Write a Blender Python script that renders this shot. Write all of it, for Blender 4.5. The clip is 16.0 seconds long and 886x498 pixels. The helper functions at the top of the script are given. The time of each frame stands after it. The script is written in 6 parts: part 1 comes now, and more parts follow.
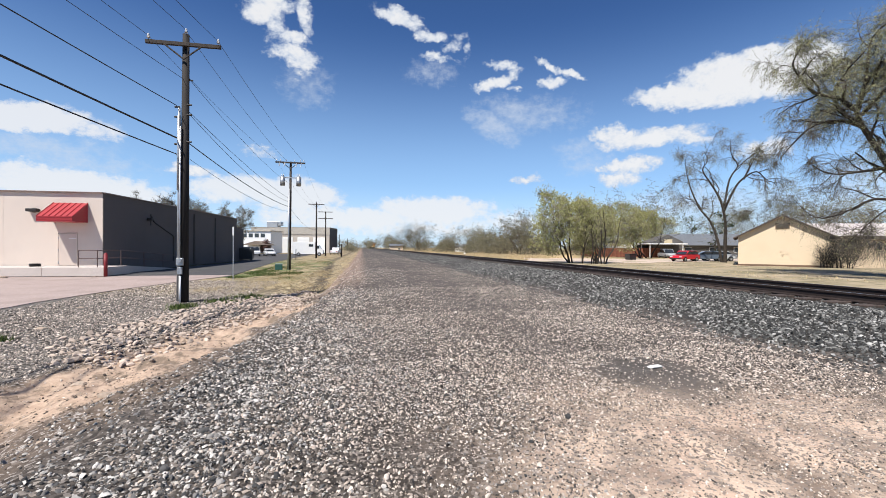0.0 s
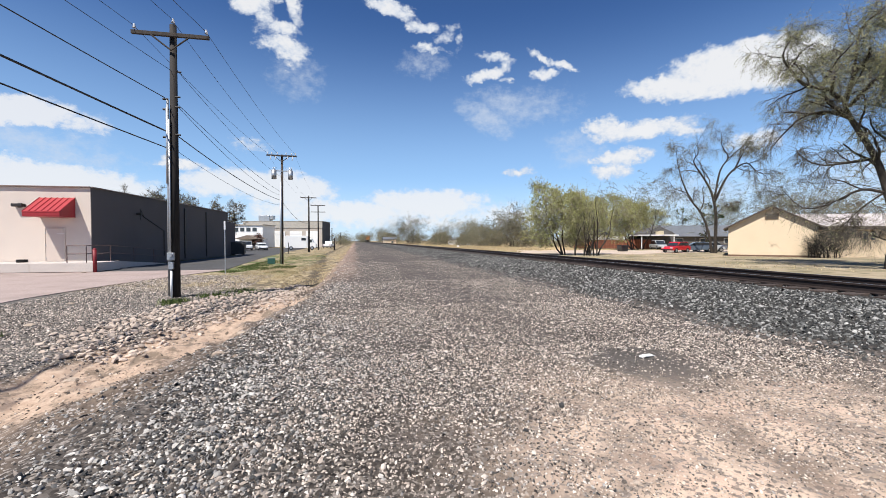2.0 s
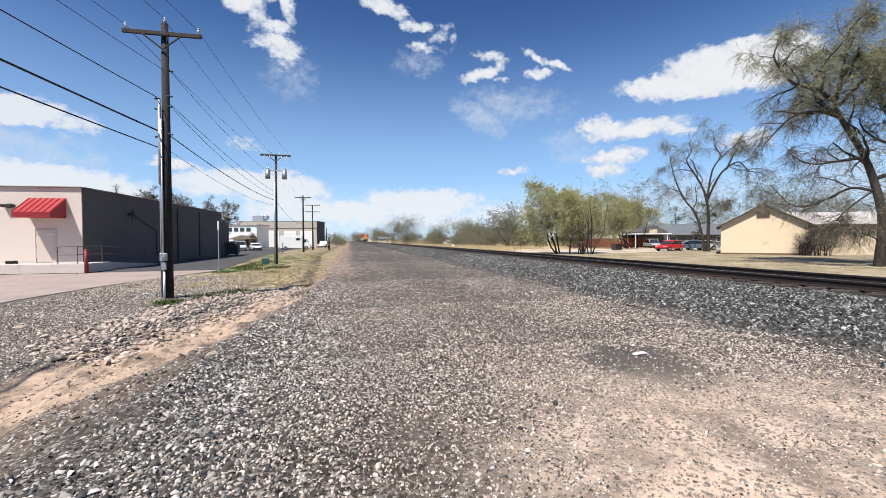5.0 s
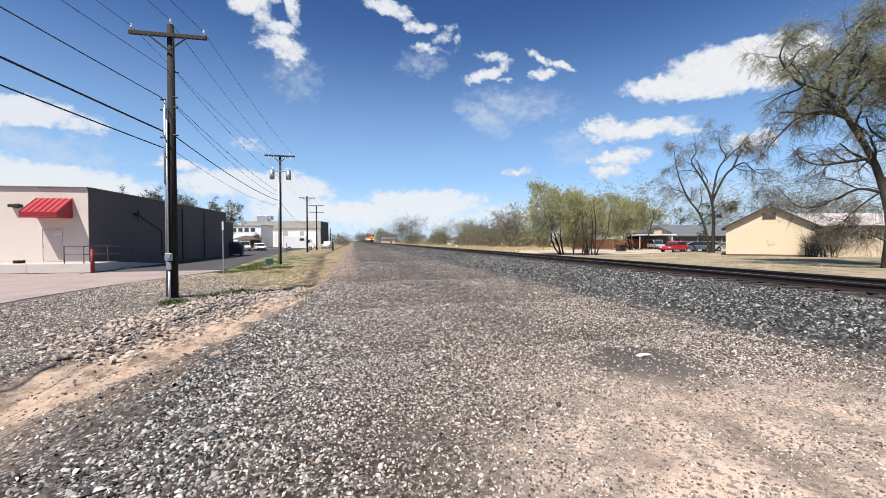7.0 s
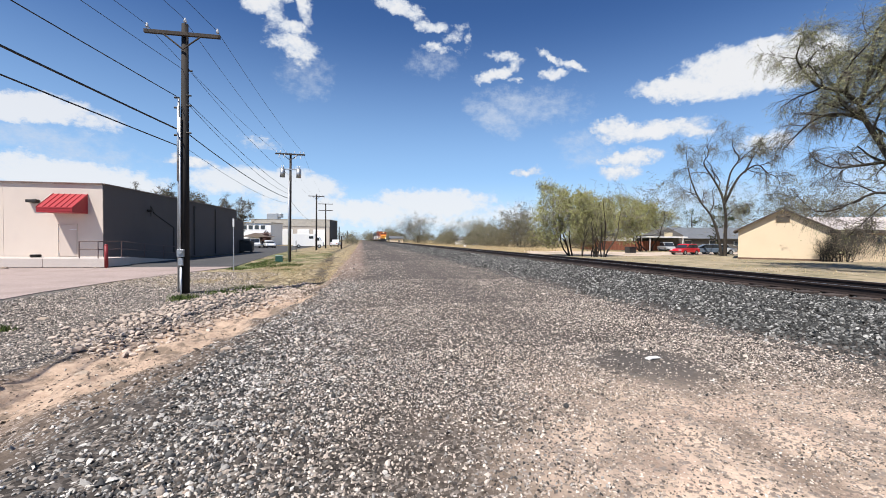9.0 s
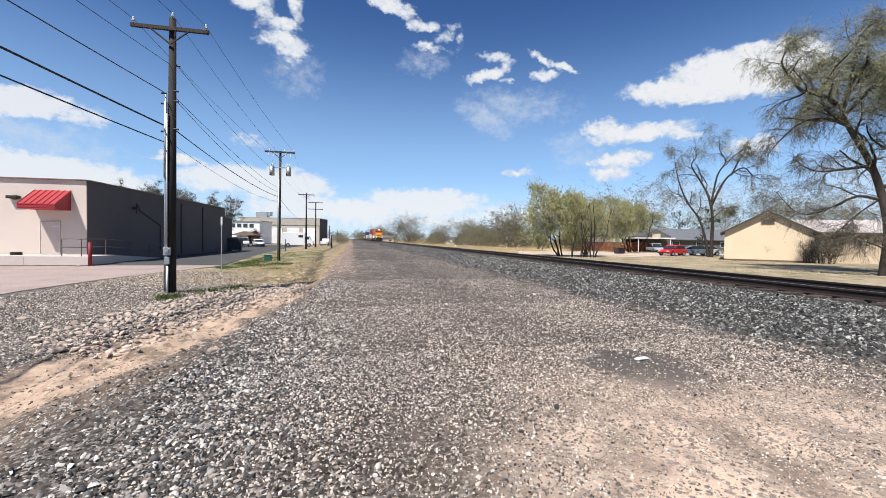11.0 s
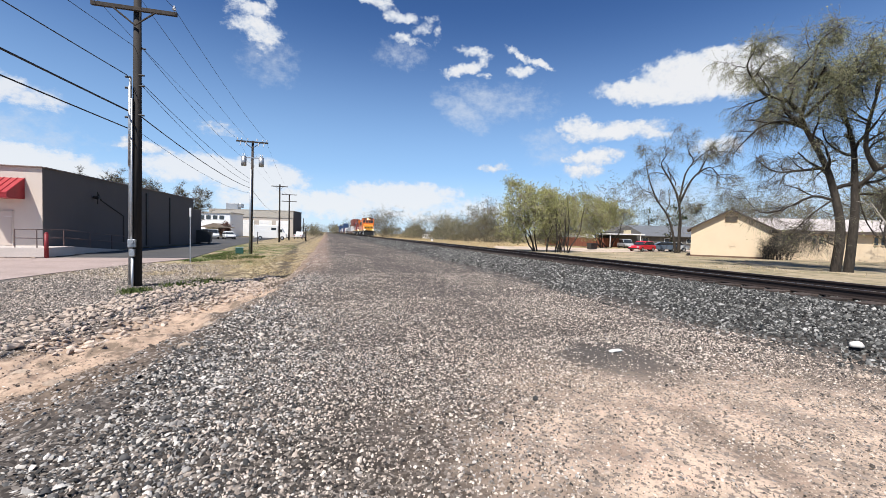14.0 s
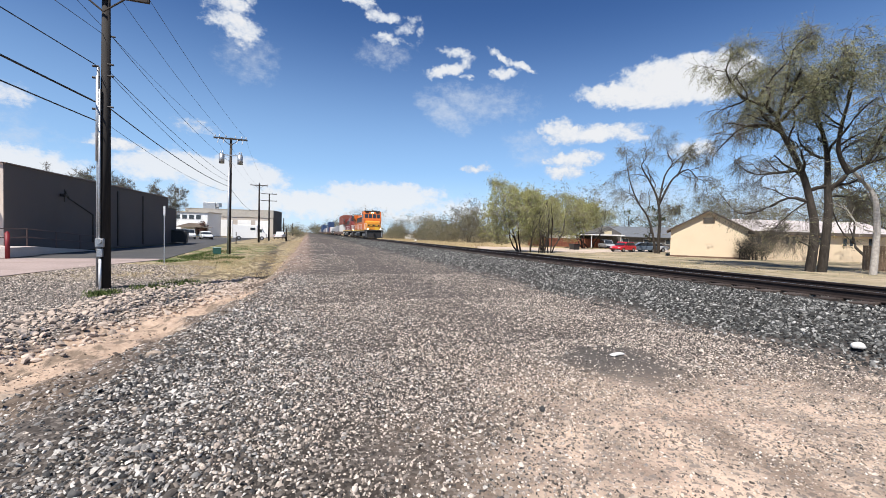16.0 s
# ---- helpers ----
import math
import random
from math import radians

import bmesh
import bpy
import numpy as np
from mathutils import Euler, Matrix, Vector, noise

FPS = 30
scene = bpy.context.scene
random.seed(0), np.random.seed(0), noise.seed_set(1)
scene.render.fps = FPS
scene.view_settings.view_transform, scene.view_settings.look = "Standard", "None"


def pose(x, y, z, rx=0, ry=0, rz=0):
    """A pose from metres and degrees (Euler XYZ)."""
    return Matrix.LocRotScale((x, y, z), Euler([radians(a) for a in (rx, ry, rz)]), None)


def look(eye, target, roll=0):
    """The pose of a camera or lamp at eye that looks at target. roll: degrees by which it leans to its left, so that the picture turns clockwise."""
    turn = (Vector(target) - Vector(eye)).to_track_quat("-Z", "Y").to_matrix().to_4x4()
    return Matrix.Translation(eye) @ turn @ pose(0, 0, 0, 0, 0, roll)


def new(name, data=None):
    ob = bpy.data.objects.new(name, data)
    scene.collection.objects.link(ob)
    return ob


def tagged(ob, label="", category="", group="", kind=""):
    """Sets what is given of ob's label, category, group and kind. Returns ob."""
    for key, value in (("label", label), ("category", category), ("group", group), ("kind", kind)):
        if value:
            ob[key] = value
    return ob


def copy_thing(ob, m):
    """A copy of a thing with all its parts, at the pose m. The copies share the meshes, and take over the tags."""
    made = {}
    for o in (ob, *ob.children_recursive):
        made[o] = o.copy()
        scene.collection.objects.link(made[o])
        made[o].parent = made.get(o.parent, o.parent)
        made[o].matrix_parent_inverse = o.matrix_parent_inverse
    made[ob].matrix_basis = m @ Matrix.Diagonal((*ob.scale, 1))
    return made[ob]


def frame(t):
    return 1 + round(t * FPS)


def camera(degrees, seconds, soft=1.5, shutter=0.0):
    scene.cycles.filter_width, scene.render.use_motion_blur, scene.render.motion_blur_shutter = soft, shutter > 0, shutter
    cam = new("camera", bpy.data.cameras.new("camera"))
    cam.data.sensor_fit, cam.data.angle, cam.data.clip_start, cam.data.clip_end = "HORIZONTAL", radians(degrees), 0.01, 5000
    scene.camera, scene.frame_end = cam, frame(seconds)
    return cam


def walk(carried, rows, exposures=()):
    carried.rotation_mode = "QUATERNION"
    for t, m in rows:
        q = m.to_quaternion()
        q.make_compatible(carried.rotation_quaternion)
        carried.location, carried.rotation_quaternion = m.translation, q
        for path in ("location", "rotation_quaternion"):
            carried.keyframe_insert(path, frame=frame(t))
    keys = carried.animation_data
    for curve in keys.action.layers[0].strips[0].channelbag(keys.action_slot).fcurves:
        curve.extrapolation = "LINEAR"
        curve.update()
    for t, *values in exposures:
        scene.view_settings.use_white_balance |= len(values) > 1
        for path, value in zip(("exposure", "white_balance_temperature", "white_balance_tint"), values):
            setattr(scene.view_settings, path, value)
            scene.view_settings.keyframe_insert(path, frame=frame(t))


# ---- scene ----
cam = camera(95.2, 16.0, soft=0.65)
PATH = [
    (0, (-0.015, 0.462, 1.575), (0.377, 2.423, 1.568), 0.3),
    (0.5, (-0.004, 0.469, 1.572), (0.393, 2.429, 1.553), 0.2),
    (1, (-0.019, 0.465, 1.567), (0.387, 2.423, 1.538), 0.1),
    (1.5, (-0.027, 0.459, 1.565), (0.387, 2.415, 1.529), -0.0),
    (2, (-0.025, 0.454, 1.568), (0.399, 2.408, 1.526), -0.1),
    (2.5, (-0.02, 0.451, 1.564), (0.413, 2.403, 1.52), -0.2),
    (3, (-0.022, 0.446, 1.563), (0.421, 2.396, 1.518), -0.3),
    (3.5, (-0.021, 0.437, 1.567), (0.428, 2.386, 1.522), -0.3),
    (4, (-0.02, 0.436, 1.569), (0.431, 2.384, 1.525), -0.3),
    (6.5, (-0.016, 0.449, 1.568), (0.42, 2.4, 1.521), -0.3),
    (7, (-0.016, 0.439, 1.569), (0.415, 2.392, 1.527), -0.2),
    (7.5, (-0.027, 0.427, 1.569), (0.397, 2.382, 1.53), 0.1),
    (8, (-0.025, 0.426, 1.572), (0.392, 2.381, 1.533), 0.2),
    (8.5, (-0.026, 0.43, 1.571), (0.378, 2.388, 1.528), 0.4),
    (9, (-0.026, 0.435, 1.566), (0.366, 2.395, 1.522), 0.5),
    (11.5, (-0.037, 0.461, 1.574), (0.419, 2.407, 1.526), 0.9),
    (12, (-0.052, 0.464, 1.574), (0.422, 2.406, 1.516), 0.9),
    (12.5, (-0.056, 0.472, 1.573), (0.433, 2.41, 1.509), 1.0),
    (13, (-0.061, 0.468, 1.574), (0.446, 2.401, 1.508), 1.2),
    (13.5, (-0.058, 0.474, 1.57), (0.47, 2.402, 1.503), 1.3),
    (14, (-0.08, 0.478, 1.566), (0.472, 2.399, 1.495), 1.4),
    (14.5, (-0.116, 0.518, 1.561), (0.456, 2.433, 1.485), 1.3),
    (15, (-0.155, 0.583, 1.545), (0.433, 2.493, 1.468), 1.3),
    (15.5, (-0.15, 0.668, 1.534), (0.454, 2.573, 1.461), 1.4),
    (16, (-0.13, 0.837, 1.532), (0.504, 2.733, 1.466), 1.5),
]
walk(cam, [(t, look(e, g, r)) for t, e, g, r in PATH])

# ---- light ----
SUN_WAY = Vector((0.47, 0.45, -1.0)).normalized()
EYE0 = Vector((-0.015, 0.462, 1.575))
sun = new("sun", bpy.data.lights.new("sun", "SUN"))
sun.data.energy, sun.data.angle, sun.data.color = 5.0, radians(0.53), (1.0, 0.955, 0.89)
sun.rotation_mode = "QUATERNION"
sun.rotation_quaternion = SUN_WAY.to_track_quat("-Z", "Y")
scene.view_settings.exposure = 0.51


class Net:
    """Short-hand for wiring shader nodes."""

    def __init__(self, tree):
        self.tree = tree

    def node(self, kind, ins=(), **attrs):
        n = self.tree.nodes.new(kind)
        if "operation" in attrs:
            n.operation = attrs["operation"]
        if "use_clamp" in attrs:
            n.use_clamp = attrs["use_clamp"]
        if "interpolation_type" in attrs:
            n.interpolation_type = attrs["interpolation_type"]
        if "data_type" in attrs:
            n.data_type, n.blend_type = attrs["data_type"], attrs["blend_type"]
        items = ins.items() if isinstance(ins, dict) else enumerate(ins)
        for k, v in items:
            if v is None:
                continue
            if isinstance(v, bpy.types.NodeSocket):
                self.tree.links.new(v, n.inputs[k])
            else:
                n.inputs[k].default_value = v
        return n

    def math(self, op, *ins, clamp=False):
        return self.node("ShaderNodeMath", ins, operation=op, use_clamp=clamp).outputs[0]

    def add(self, a, b):
        return self.math("ADD", a, b)

    def sub(self, a, b):
        return self.math("SUBTRACT", a, b)

    def mul(self, a, b):
        return self.math("MULTIPLY", a, b)

    def step(self, v, lo, hi):
        """0 at lo, 1 at hi, smooth between."""
        return self.node("ShaderNodeMapRange", {0: v, 1: lo, 2: hi, 3: 0.0, 4: 1.0}, interpolation_type="SMOOTHSTEP").outputs[0]

    def noise(self, vec, scale, detail=3.0, rough=0.55):
        return self.node("ShaderNodeTexNoise", {"Vector": vec, "Scale": scale, "Detail": detail, "Roughness": rough}).outputs[0]

    def mix(self, f, a, b, blend="MIX"):
        n = self.node("ShaderNodeMix", {0: f}, data_type="RGBA", blend_type=blend)
        for sock, v in ((n.inputs[6], a), (n.inputs[7], b)):
            if isinstance(v, bpy.types.NodeSocket):
                self.tree.links.new(v, sock)
            else:
                sock.default_value = (*v, 1.0) if len(v) == 3 else v
        return n.outputs[2]

    def ramp(self, v, stops):
        n = self.node("ShaderNodeValToRGB", {0: v})
        el = n.color_ramp.elements
        while len(el) < len(stops):
            el.new(0.5)
        for e, (p, c) in zip(el, stops):
            e.position, e.color = p, (*c, 1.0)
        return n.outputs[0]

    def vec(self, op, *ins):
        n = self.node("ShaderNodeVectorMath", ins, operation=op)
        return n.outputs["Value"] if op in ("DOT_PRODUCT", "LENGTH", "DISTANCE") else n.outputs[0]


def frame_way(x, y):
    """Unit direction of a place on the sky, by its position in the opening view."""
    m = look((-0.015, 0.462, 1.575), (0.377, 2.423, 1.568), 0.3)
    half = math.tan(radians(95.2) / 2)
    return (m.to_3x3() @ Vector(((2 * x / 1568 - 1) * half, (882 - 2 * y) / 1568 * half, -1))).normalized()


def build_world():
    world = bpy.data.worlds.new("sky")
    scene.world = world
    world.use_nodes = True
    t = world.node_tree
    t.nodes.clear()
    n = Net(t)
    sky = n.node("ShaderNodeTexSky")
    sky.sky_type, sky.sun_disc = "NISHITA", False
    sky.sun_elevation, sky.sun_rotation = math.asin(-SUN_WAY.z), math.atan2(-SUN_WAY.x, -SUN_WAY.y)
    sky.altitude, sky.air_density, sky.dust_density, sky.ozone_density = 1500.0, 1.0, 0.6, 2.2
    way = n.node("ShaderNodeTexCoord").outputs["Generated"]
    # clouds: centre, half size, weight and tilt on the opening view
    puffs = [(468, 12, 44, 26, 1.1, 20), (517, 68, 32, 14, 1.0, 5), (541, 30, 14, 30, .9, 15), (486, 44, 22, 26, .95, 0), (500, 8, 36, 10, .9, 0),
             (526, 100, 46, 20, .95, 0), (535, 130, 20, 18, .3, 0), (704, 31, 50, 13, 1.05, -20), (716, 24, 30, 9, .9, -15),
             (765, 63, 32, 9, .85, -5), (779, 103, 38, 7, .75, -4), (800, 82, 22, 8, .55, 35), (826, 92, 8, 12, .4, 0),
             (891, 118, 36, 9, .85, -5), (912, 130, 12, 16, .7, 10), (876, 149, 40, 11, 1.0, 8), (910, 160, 20, 5, .6, 0),
             (971, 118, 28, 6, .85, -25), (977, 146, 28, 11, 1.0, 0), (1012, 130, 30, 7, .9, -25)]
    veils = [(872, 222, 52, 24, .62, -30), (905, 198, 46, 20, .5, -15), (958, 204, 70, 28, .3, 0), (545, 150, 40, 28, .22, 0), (770, 125, 40, 16, .2, 0),
             (60, 262, 170, 26, .42, 4), (150, 290, 120, 18, .4, 0), (1040, 285, 40, 20, .3, 0), (1020, 262, 40, 14, .3, 0), (1545, 330, 120, 70, .4, 0), (1250, 355, 160, 26, .35, 0)]
    heaps = [(1300, 140, 120, 46, 1.7, -8), (1210, 172, 110, 22, 1.5, -10), (1385, 128, 120, 46, 1.6, 0), (1340, 108, 60, 26, 1.3, 0), (1150, 243, 100, 20, 1.4, 2),
             (1080, 238, 40, 16, 1.1, 0), (1225, 246, 50, 10, .9, -5), (1112, 292, 62, 17, 1.3, 2), (1095, 318, 44, 20, 1.0, 0), (1350, 264, 56, 18, .7, 0),
             (932, 316, 30, 8, .75, 0), (455, 266, 38, 13, .6, 0), (345, 300, 58, 11, .85, -3)]
    bank = [(60, 205, 140, 28, 1.7, 6), (180, 232, 50, 24, 1.0, 0), (80, 318, 180, 30, 1.6, 0),
            (770, 374, 115, 28, 1.7, 0), (520, 345, 95, 36, 1.6, 0), (620, 388, 190, 26, 1.3, 0), (430, 335, 105, 32, 1.5, 0), (900, 396, 200, 24, .7, 0),
            (180, 340, 160, 34, 1.6, 0), (700, 405, 240, 16, .8, 0)]
    flow = n.vec("SUBTRACT", n.node("ShaderNodeTexNoise", {"Vector": way, "Scale": 22.0, "Detail": 6.0, "Roughness": 0.62}).outputs["Color"], (0.5, 0.5, 0.5))
    swept = n.vec("ADD", way, n.vec("MULTIPLY", flow, (0.058, 0.058, 0.048)))

    def gather(rows):
        total = None
        for x, y, a, b, w, tilt in rows:
            c = frame_way(x, y)
            r = Vector((0, 0, 1)).cross(c).normalized() * -1
            u = r.cross(c).normalized()
            k = math.cos(radians(tilt)), math.sin(radians(tilt))
            r, u = r * k[0] + u * k[1], u * k[0] - r * k[1]
            f = 1 + ((x - 784) / 716) ** 2
            p = n.mul(n.vec("DOT_PRODUCT", swept, tuple(r)), 716 * f / a)
            q = n.mul(n.vec("DOT_PRODUCT", swept, tuple(u)), 716 * f ** 0.5 / b)
            d = n.sub(w, n.mul(n.add(n.mul(p, p), n.mul(q, q)), w))
            d = n.sub(d, n.math("LESS_THAN", n.vec("DOT_PRODUCT", way, tuple(c)), 0.5))
            d = n.math("MAXIMUM", d, -1.6)
            total = d if total is None else n.math("SMOOTH_MAX", total, d, 0.22)
        return total
    stretch = n.vec("MULTIPLY", way, (1, 1, 1.5))
    big = n.noise(stretch, 9.0, 8.0, 0.62)
    fine = n.noise(stretch, 40.0, 7.0, 0.68)
    puff = n.add(n.mul(n.sub(big, 0.5), 1.2), n.mul(n.sub(fine, 0.5), 2.2))
    dens = n.add(gather(puffs + heaps), puff)
    soft = n.add(gather(bank), n.mul(puff, 1.1))
    thin = n.add(gather(veils), n.mul(puff, 0.7))
    # clouds elsewhere on the dome, thin and scattered
    wide = n.noise(stretch, 3.0, 5.0, 0.6)
    mask = n.math("MAXIMUM", n.step(dens, -0.05, 0.85), n.math("MAXIMUM", n.mul(n.step(soft, -0.2, 1.1), 0.88), n.mul(n.step(thin, -0.25, 1.0), 0.75)))
    up = n.node("ShaderNodeSeparateXYZ", [way]).outputs[2]
    haze = n.step(up, 0.50, -0.02)
    behind = n.mul(n.step(wide, 0.58, 0.72), n.step(n.vec("DOT_PRODUCT", way, tuple(frame_way(784, 441))), 0.35, 0.0))
    mask = n.math("MAXIMUM", mask, behind)
    shade = n.step(n.add(n.math("MAXIMUM", dens, n.add(soft, 0.6)), n.mul(n.sub(fine, 0.5), 1.5)), 0.2, 1.3)
    white = n.mix(shade, (6.2, 6.9, 8.0), (8.4, 8.45, 8.6))
    base = n.mix(0.85, sky.outputs[0], n.vec("MULTIPLY", sky.outputs[0], (0.56, 0.91, 1.34)))
    base = n.mix(n.step(up, 0.2, 0.62), base, n.vec("MULTIPLY", base, (0.76, 0.78, 0.82)))
    base = n.mix(n.mul(haze, 0.62), base, (5.2, 7.9, 10.6))
    base = n.mix(n.mul(n.step(up, 0.16, -0.01), 0.6), base, (7.4, 8.6, 9.8))
    col = n.mix(n.mul(mask, 0.95), base, white)
    bg = n.node("ShaderNodeBackground", {0: col, 1: 0.074})
    out = n.node("ShaderNodeOutputWorld", [bg.outputs[0]])


build_world()


# ---- materials ----
def material(name):
    m = bpy.data.materials.new(name)
    m.use_nodes = True
    t = m.node_tree
    bsdf = t.nodes["Principled BSDF"]
    return m, Net(t), bsdf


def surface(name, color, rough=0.8, metal=0.0, vary=0.25, grain=18.0, coarse=1.3, bump=0.25, tint=None, spec=0.4, random=0.0, coat=0.0, stretch=(1, 1, 1), dist=0.01):
    """A painted, woody or mineral surface: grain and stains at two scales, with fine relief."""
    m, n, bsdf = material(name)
    co = n.vec("MULTIPLY", n.node("ShaderNodeTexCoord").outputs["Object"], stretch)
    fine, wide = n.noise(co, grain, 4.0), n.noise(co, coarse, 4.0)
    dark = tuple(c * (1 - vary) for c in color)
    lite = tuple(min(1.0, c * (1 + vary * 0.7)) for c in color)
    col = n.mix(n.step(fine, 0.3, 0.7), dark, lite)
    other = tint or tuple(c * (1 - vary * 0.8) for c in color)
    col = n.mix(n.mul(n.step(wide, 0.42, 0.72), 0.65), col, other)
    if random:
        r = n.node("ShaderNodeObjectInfo").outputs["Random"]
        col = n.mix(1.0, col, n.node("ShaderNodeCombineColor", [n.add(1 - random, n.mul(r, random * 2))] * 3).outputs[0], "MULTIPLY")
    n.tree.links.new(col, bsdf.inputs["Base Color"])
    n.tree.links.new(n.add(rough - 0.08, n.mul(wide, 0.16)), bsdf.inputs["Roughness"])
    bsdf.inputs["Metallic"].default_value = metal
    bsdf.inputs["Specular IOR Level"].default_value = spec
    bsdf.inputs["Coat Weight"].default_value = coat
    if bump:
        b = n.node("ShaderNodeBump", {"Strength": bump, "Distance": dist, "Height": fine})
        n.tree.links.new(b.outputs[0], bsdf.inputs["Normal"])
    return m


def stones(name, stops, rough=0.9, spec=0.3):
    """Stones in one mesh: a colour for each stone, with its own mottling."""
    m, n, bsdf = material(name)
    r = n.node("ShaderNodeNewGeometry").outputs["Random Per Island"]
    fine = n.noise(n.node("ShaderNodeTexCoord").outputs["Object"], 60.0, 3.0)
    col = n.mix(n.mul(n.step(fine, 0.35, 0.7), 0.35), n.ramp(r, stops), (0.10, 0.09, 0.085))
    n.tree.links.new(col, bsdf.inputs["Base Color"])
    bsdf.inputs["Roughness"].default_value = rough
    bsdf.inputs["Specular IOR Level"].default_value = spec
    b = n.node("ShaderNodeBump", {"Strength": 0.4, "Distance": 0.01, "Height": fine})
    n.tree.links.new(b.outputs[0], bsdf.inputs["Normal"])
    return m


def ground_material():
    m, n, bsdf = material("ground_soil")
    pos = n.node("ShaderNodeNewGeometry").outputs["Position"]
    sep = n.node("ShaderNodeSeparateXYZ", [pos])
    x, y = sep.outputs[0], sep.outputs[1]
    wob = n.sub(n.noise(pos, 0.7, 7.0, 0.68), 0.5)
    wob2 = n.sub(n.noise(n.vec("MULTIPLY", pos, (1.0, 0.25, 1.0)), 0.35, 4.0), 0.5)
    fine = n.noise(pos, 55.0, 4.0, 0.7)
    mid = n.noise(pos, 9.0, 5.0, 0.65)
    peb = n.node("ShaderNodeTexVoronoi", {"Vector": pos, "Scale": 34.0, "Randomness": 1.0})
    peb_v = n.node("ShaderNodeSeparateColor", [peb.outputs["Color"]]).outputs[0]
    xw, yw = n.add(x, n.mul(wob, 1.6)), n.add(y, n.mul(wob, 2.2))
    # crushed stone of the service road
    # base tone kept dark to paint the shade in gaps between loose stones
    road = n.ramp(peb_v, [(0.0, (0.010, 0.008, 0.007)), (0.4, (0.042, 0.036, 0.031)), (0.75, (0.105, 0.09, 0.078)), (1.0, (0.32, 0.28, 0.245))])
    road = n.mix(n.mul(n.step(mid, 0.35, 0.75), 0.35), road, (0.12, 0.10, 0.085))
    # dark fines along the wheel tracks and beside the ballast
    lane = n.mul(n.step(xw, 1.3, 2.2), n.step(xw, 4.6, 3.6))
    lane = n.mul(lane, n.step(y, 6.0, 13.0))
    edge = n.mul(n.step(n.add(x, n.mul(wob, 0.9)), 4.9, 5.5), n.step(xw, 7.6, 6.6))
    # the road as a whole also gets darker from y 9 to 28
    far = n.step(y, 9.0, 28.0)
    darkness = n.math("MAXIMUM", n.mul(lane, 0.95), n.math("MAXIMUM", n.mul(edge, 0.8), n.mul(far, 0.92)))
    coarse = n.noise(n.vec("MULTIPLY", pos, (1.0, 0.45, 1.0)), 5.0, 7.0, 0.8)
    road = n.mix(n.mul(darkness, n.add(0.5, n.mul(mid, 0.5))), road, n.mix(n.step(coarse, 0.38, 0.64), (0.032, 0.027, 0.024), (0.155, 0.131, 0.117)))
    road = n.mix(n.mul(n.step(n.noise(pos, 0.8, 4.0, 0.6), 0.48, 0.68), 0.45), road, (0.10, 0.085, 0.075))
    # sandy, pinkish soil worn through the stone
    sand = n.mix(mid, (0.50, 0.37, 0.275), (0.64, 0.50, 0.39))
    sand = n.mix(n.mul(n.step(fine, 0.5, 0.66), 0.5), sand, (0.27, 0.20, 0.155))
    sand = n.mix(n.mul(n.step(n.noise(pos, 1.6, 5.0, 0.7), 0.5, 0.7), 0.4), sand, (0.56, 0.36, 0.27))
    sand = n.mix(n.mul(n.step(peb_v, 0.72, 0.8), 0.75), sand, (0.13, 0.11, 0.10))
    front = n.sub(n.add(4.9, n.mul(wob, 3.0)), n.add(y, n.mul(n.math("ABSOLUTE", n.sub(x, 3.3)), 0.55)))
    s_mask = n.mul(n.step(front, -1.3, 1.4), n.step(xw, -0.2, 1.9))
    s_mask = n.mul(s_mask, n.add(0.45, n.mul(n.step(n.noise(pos, 2.2, 4.0), 0.35, 0.65), 0.55)))
    road = n.mix(s_mask, road, sand)
    # dark stained patch and a dark brown streak
    px, py = n.sub(n.add(x, n.mul(wob, 0.6)), 3.55), n.sub(n.add(y, n.mul(wob, 0.6)), 4.85)
    patch = n.step(n.add(n.mul(px, px), n.mul(n.mul(py, py), 0.7)), 1.0, 0.1)
    road = n.mix(n.mul(patch, 0.78), road, (0.075, 0.068, 0.062))
    streak = n.mul(n.step(n.math("ABSOLUTE", n.add(n.sub(x, 2.95), n.mul(wob, 0.7))), 0.24, 0.04), n.mul(n.step(y, 3.7, 3.2), n.step(y, 1.2, 2.0)))
    road = n.mix(n.mul(streak, 0.4), road, (0.12, 0.085, 0.065))
    # pale soil of the ditch
    dirt = n.mix(n.step(mid, 0.3, 0.7), (0.36, 0.255, 0.185), (0.50, 0.375, 0.28))
    dirt = n.mix(n.mul(n.step(n.noise(n.vec("MULTIPLY", pos, (1.6, 0.8, 1.0)), 1.5, 6.0, 0.75), 0.5, 0.6), 0.8), dirt, (0.15, 0.115, 0.085))
    ditch = n.node("ShaderNodeMapRange", {0: y, 1: 6.0, 2: 15.5, 3: -4.55, 4: -2.25}).outputs[0]
    slip = n.add(n.node("ShaderNodeMapRange", {0: y, 1: 4.0, 2: 12.0, 3: -1.1, 4: 0.1}).outputs[0], n.node("ShaderNodeMapRange", {0: y, 1: 12.0, 2: 50.0, 3: 0.0, 4: 0.7}).outputs[0])
    brown = n.mix(n.step(mid, 0.3, 0.7), (0.075, 0.058, 0.047), (0.17, 0.13, 0.10))
    brown = n.mix(n.mul(n.step(peb_v, 0.8, 0.9), 0.8), brown, (0.36, 0.32, 0.29))
    col = n.mix(n.step(n.sub(n.add(x, n.mul(wob, 1.0)), slip), -1.05, -1.75), road, brown)
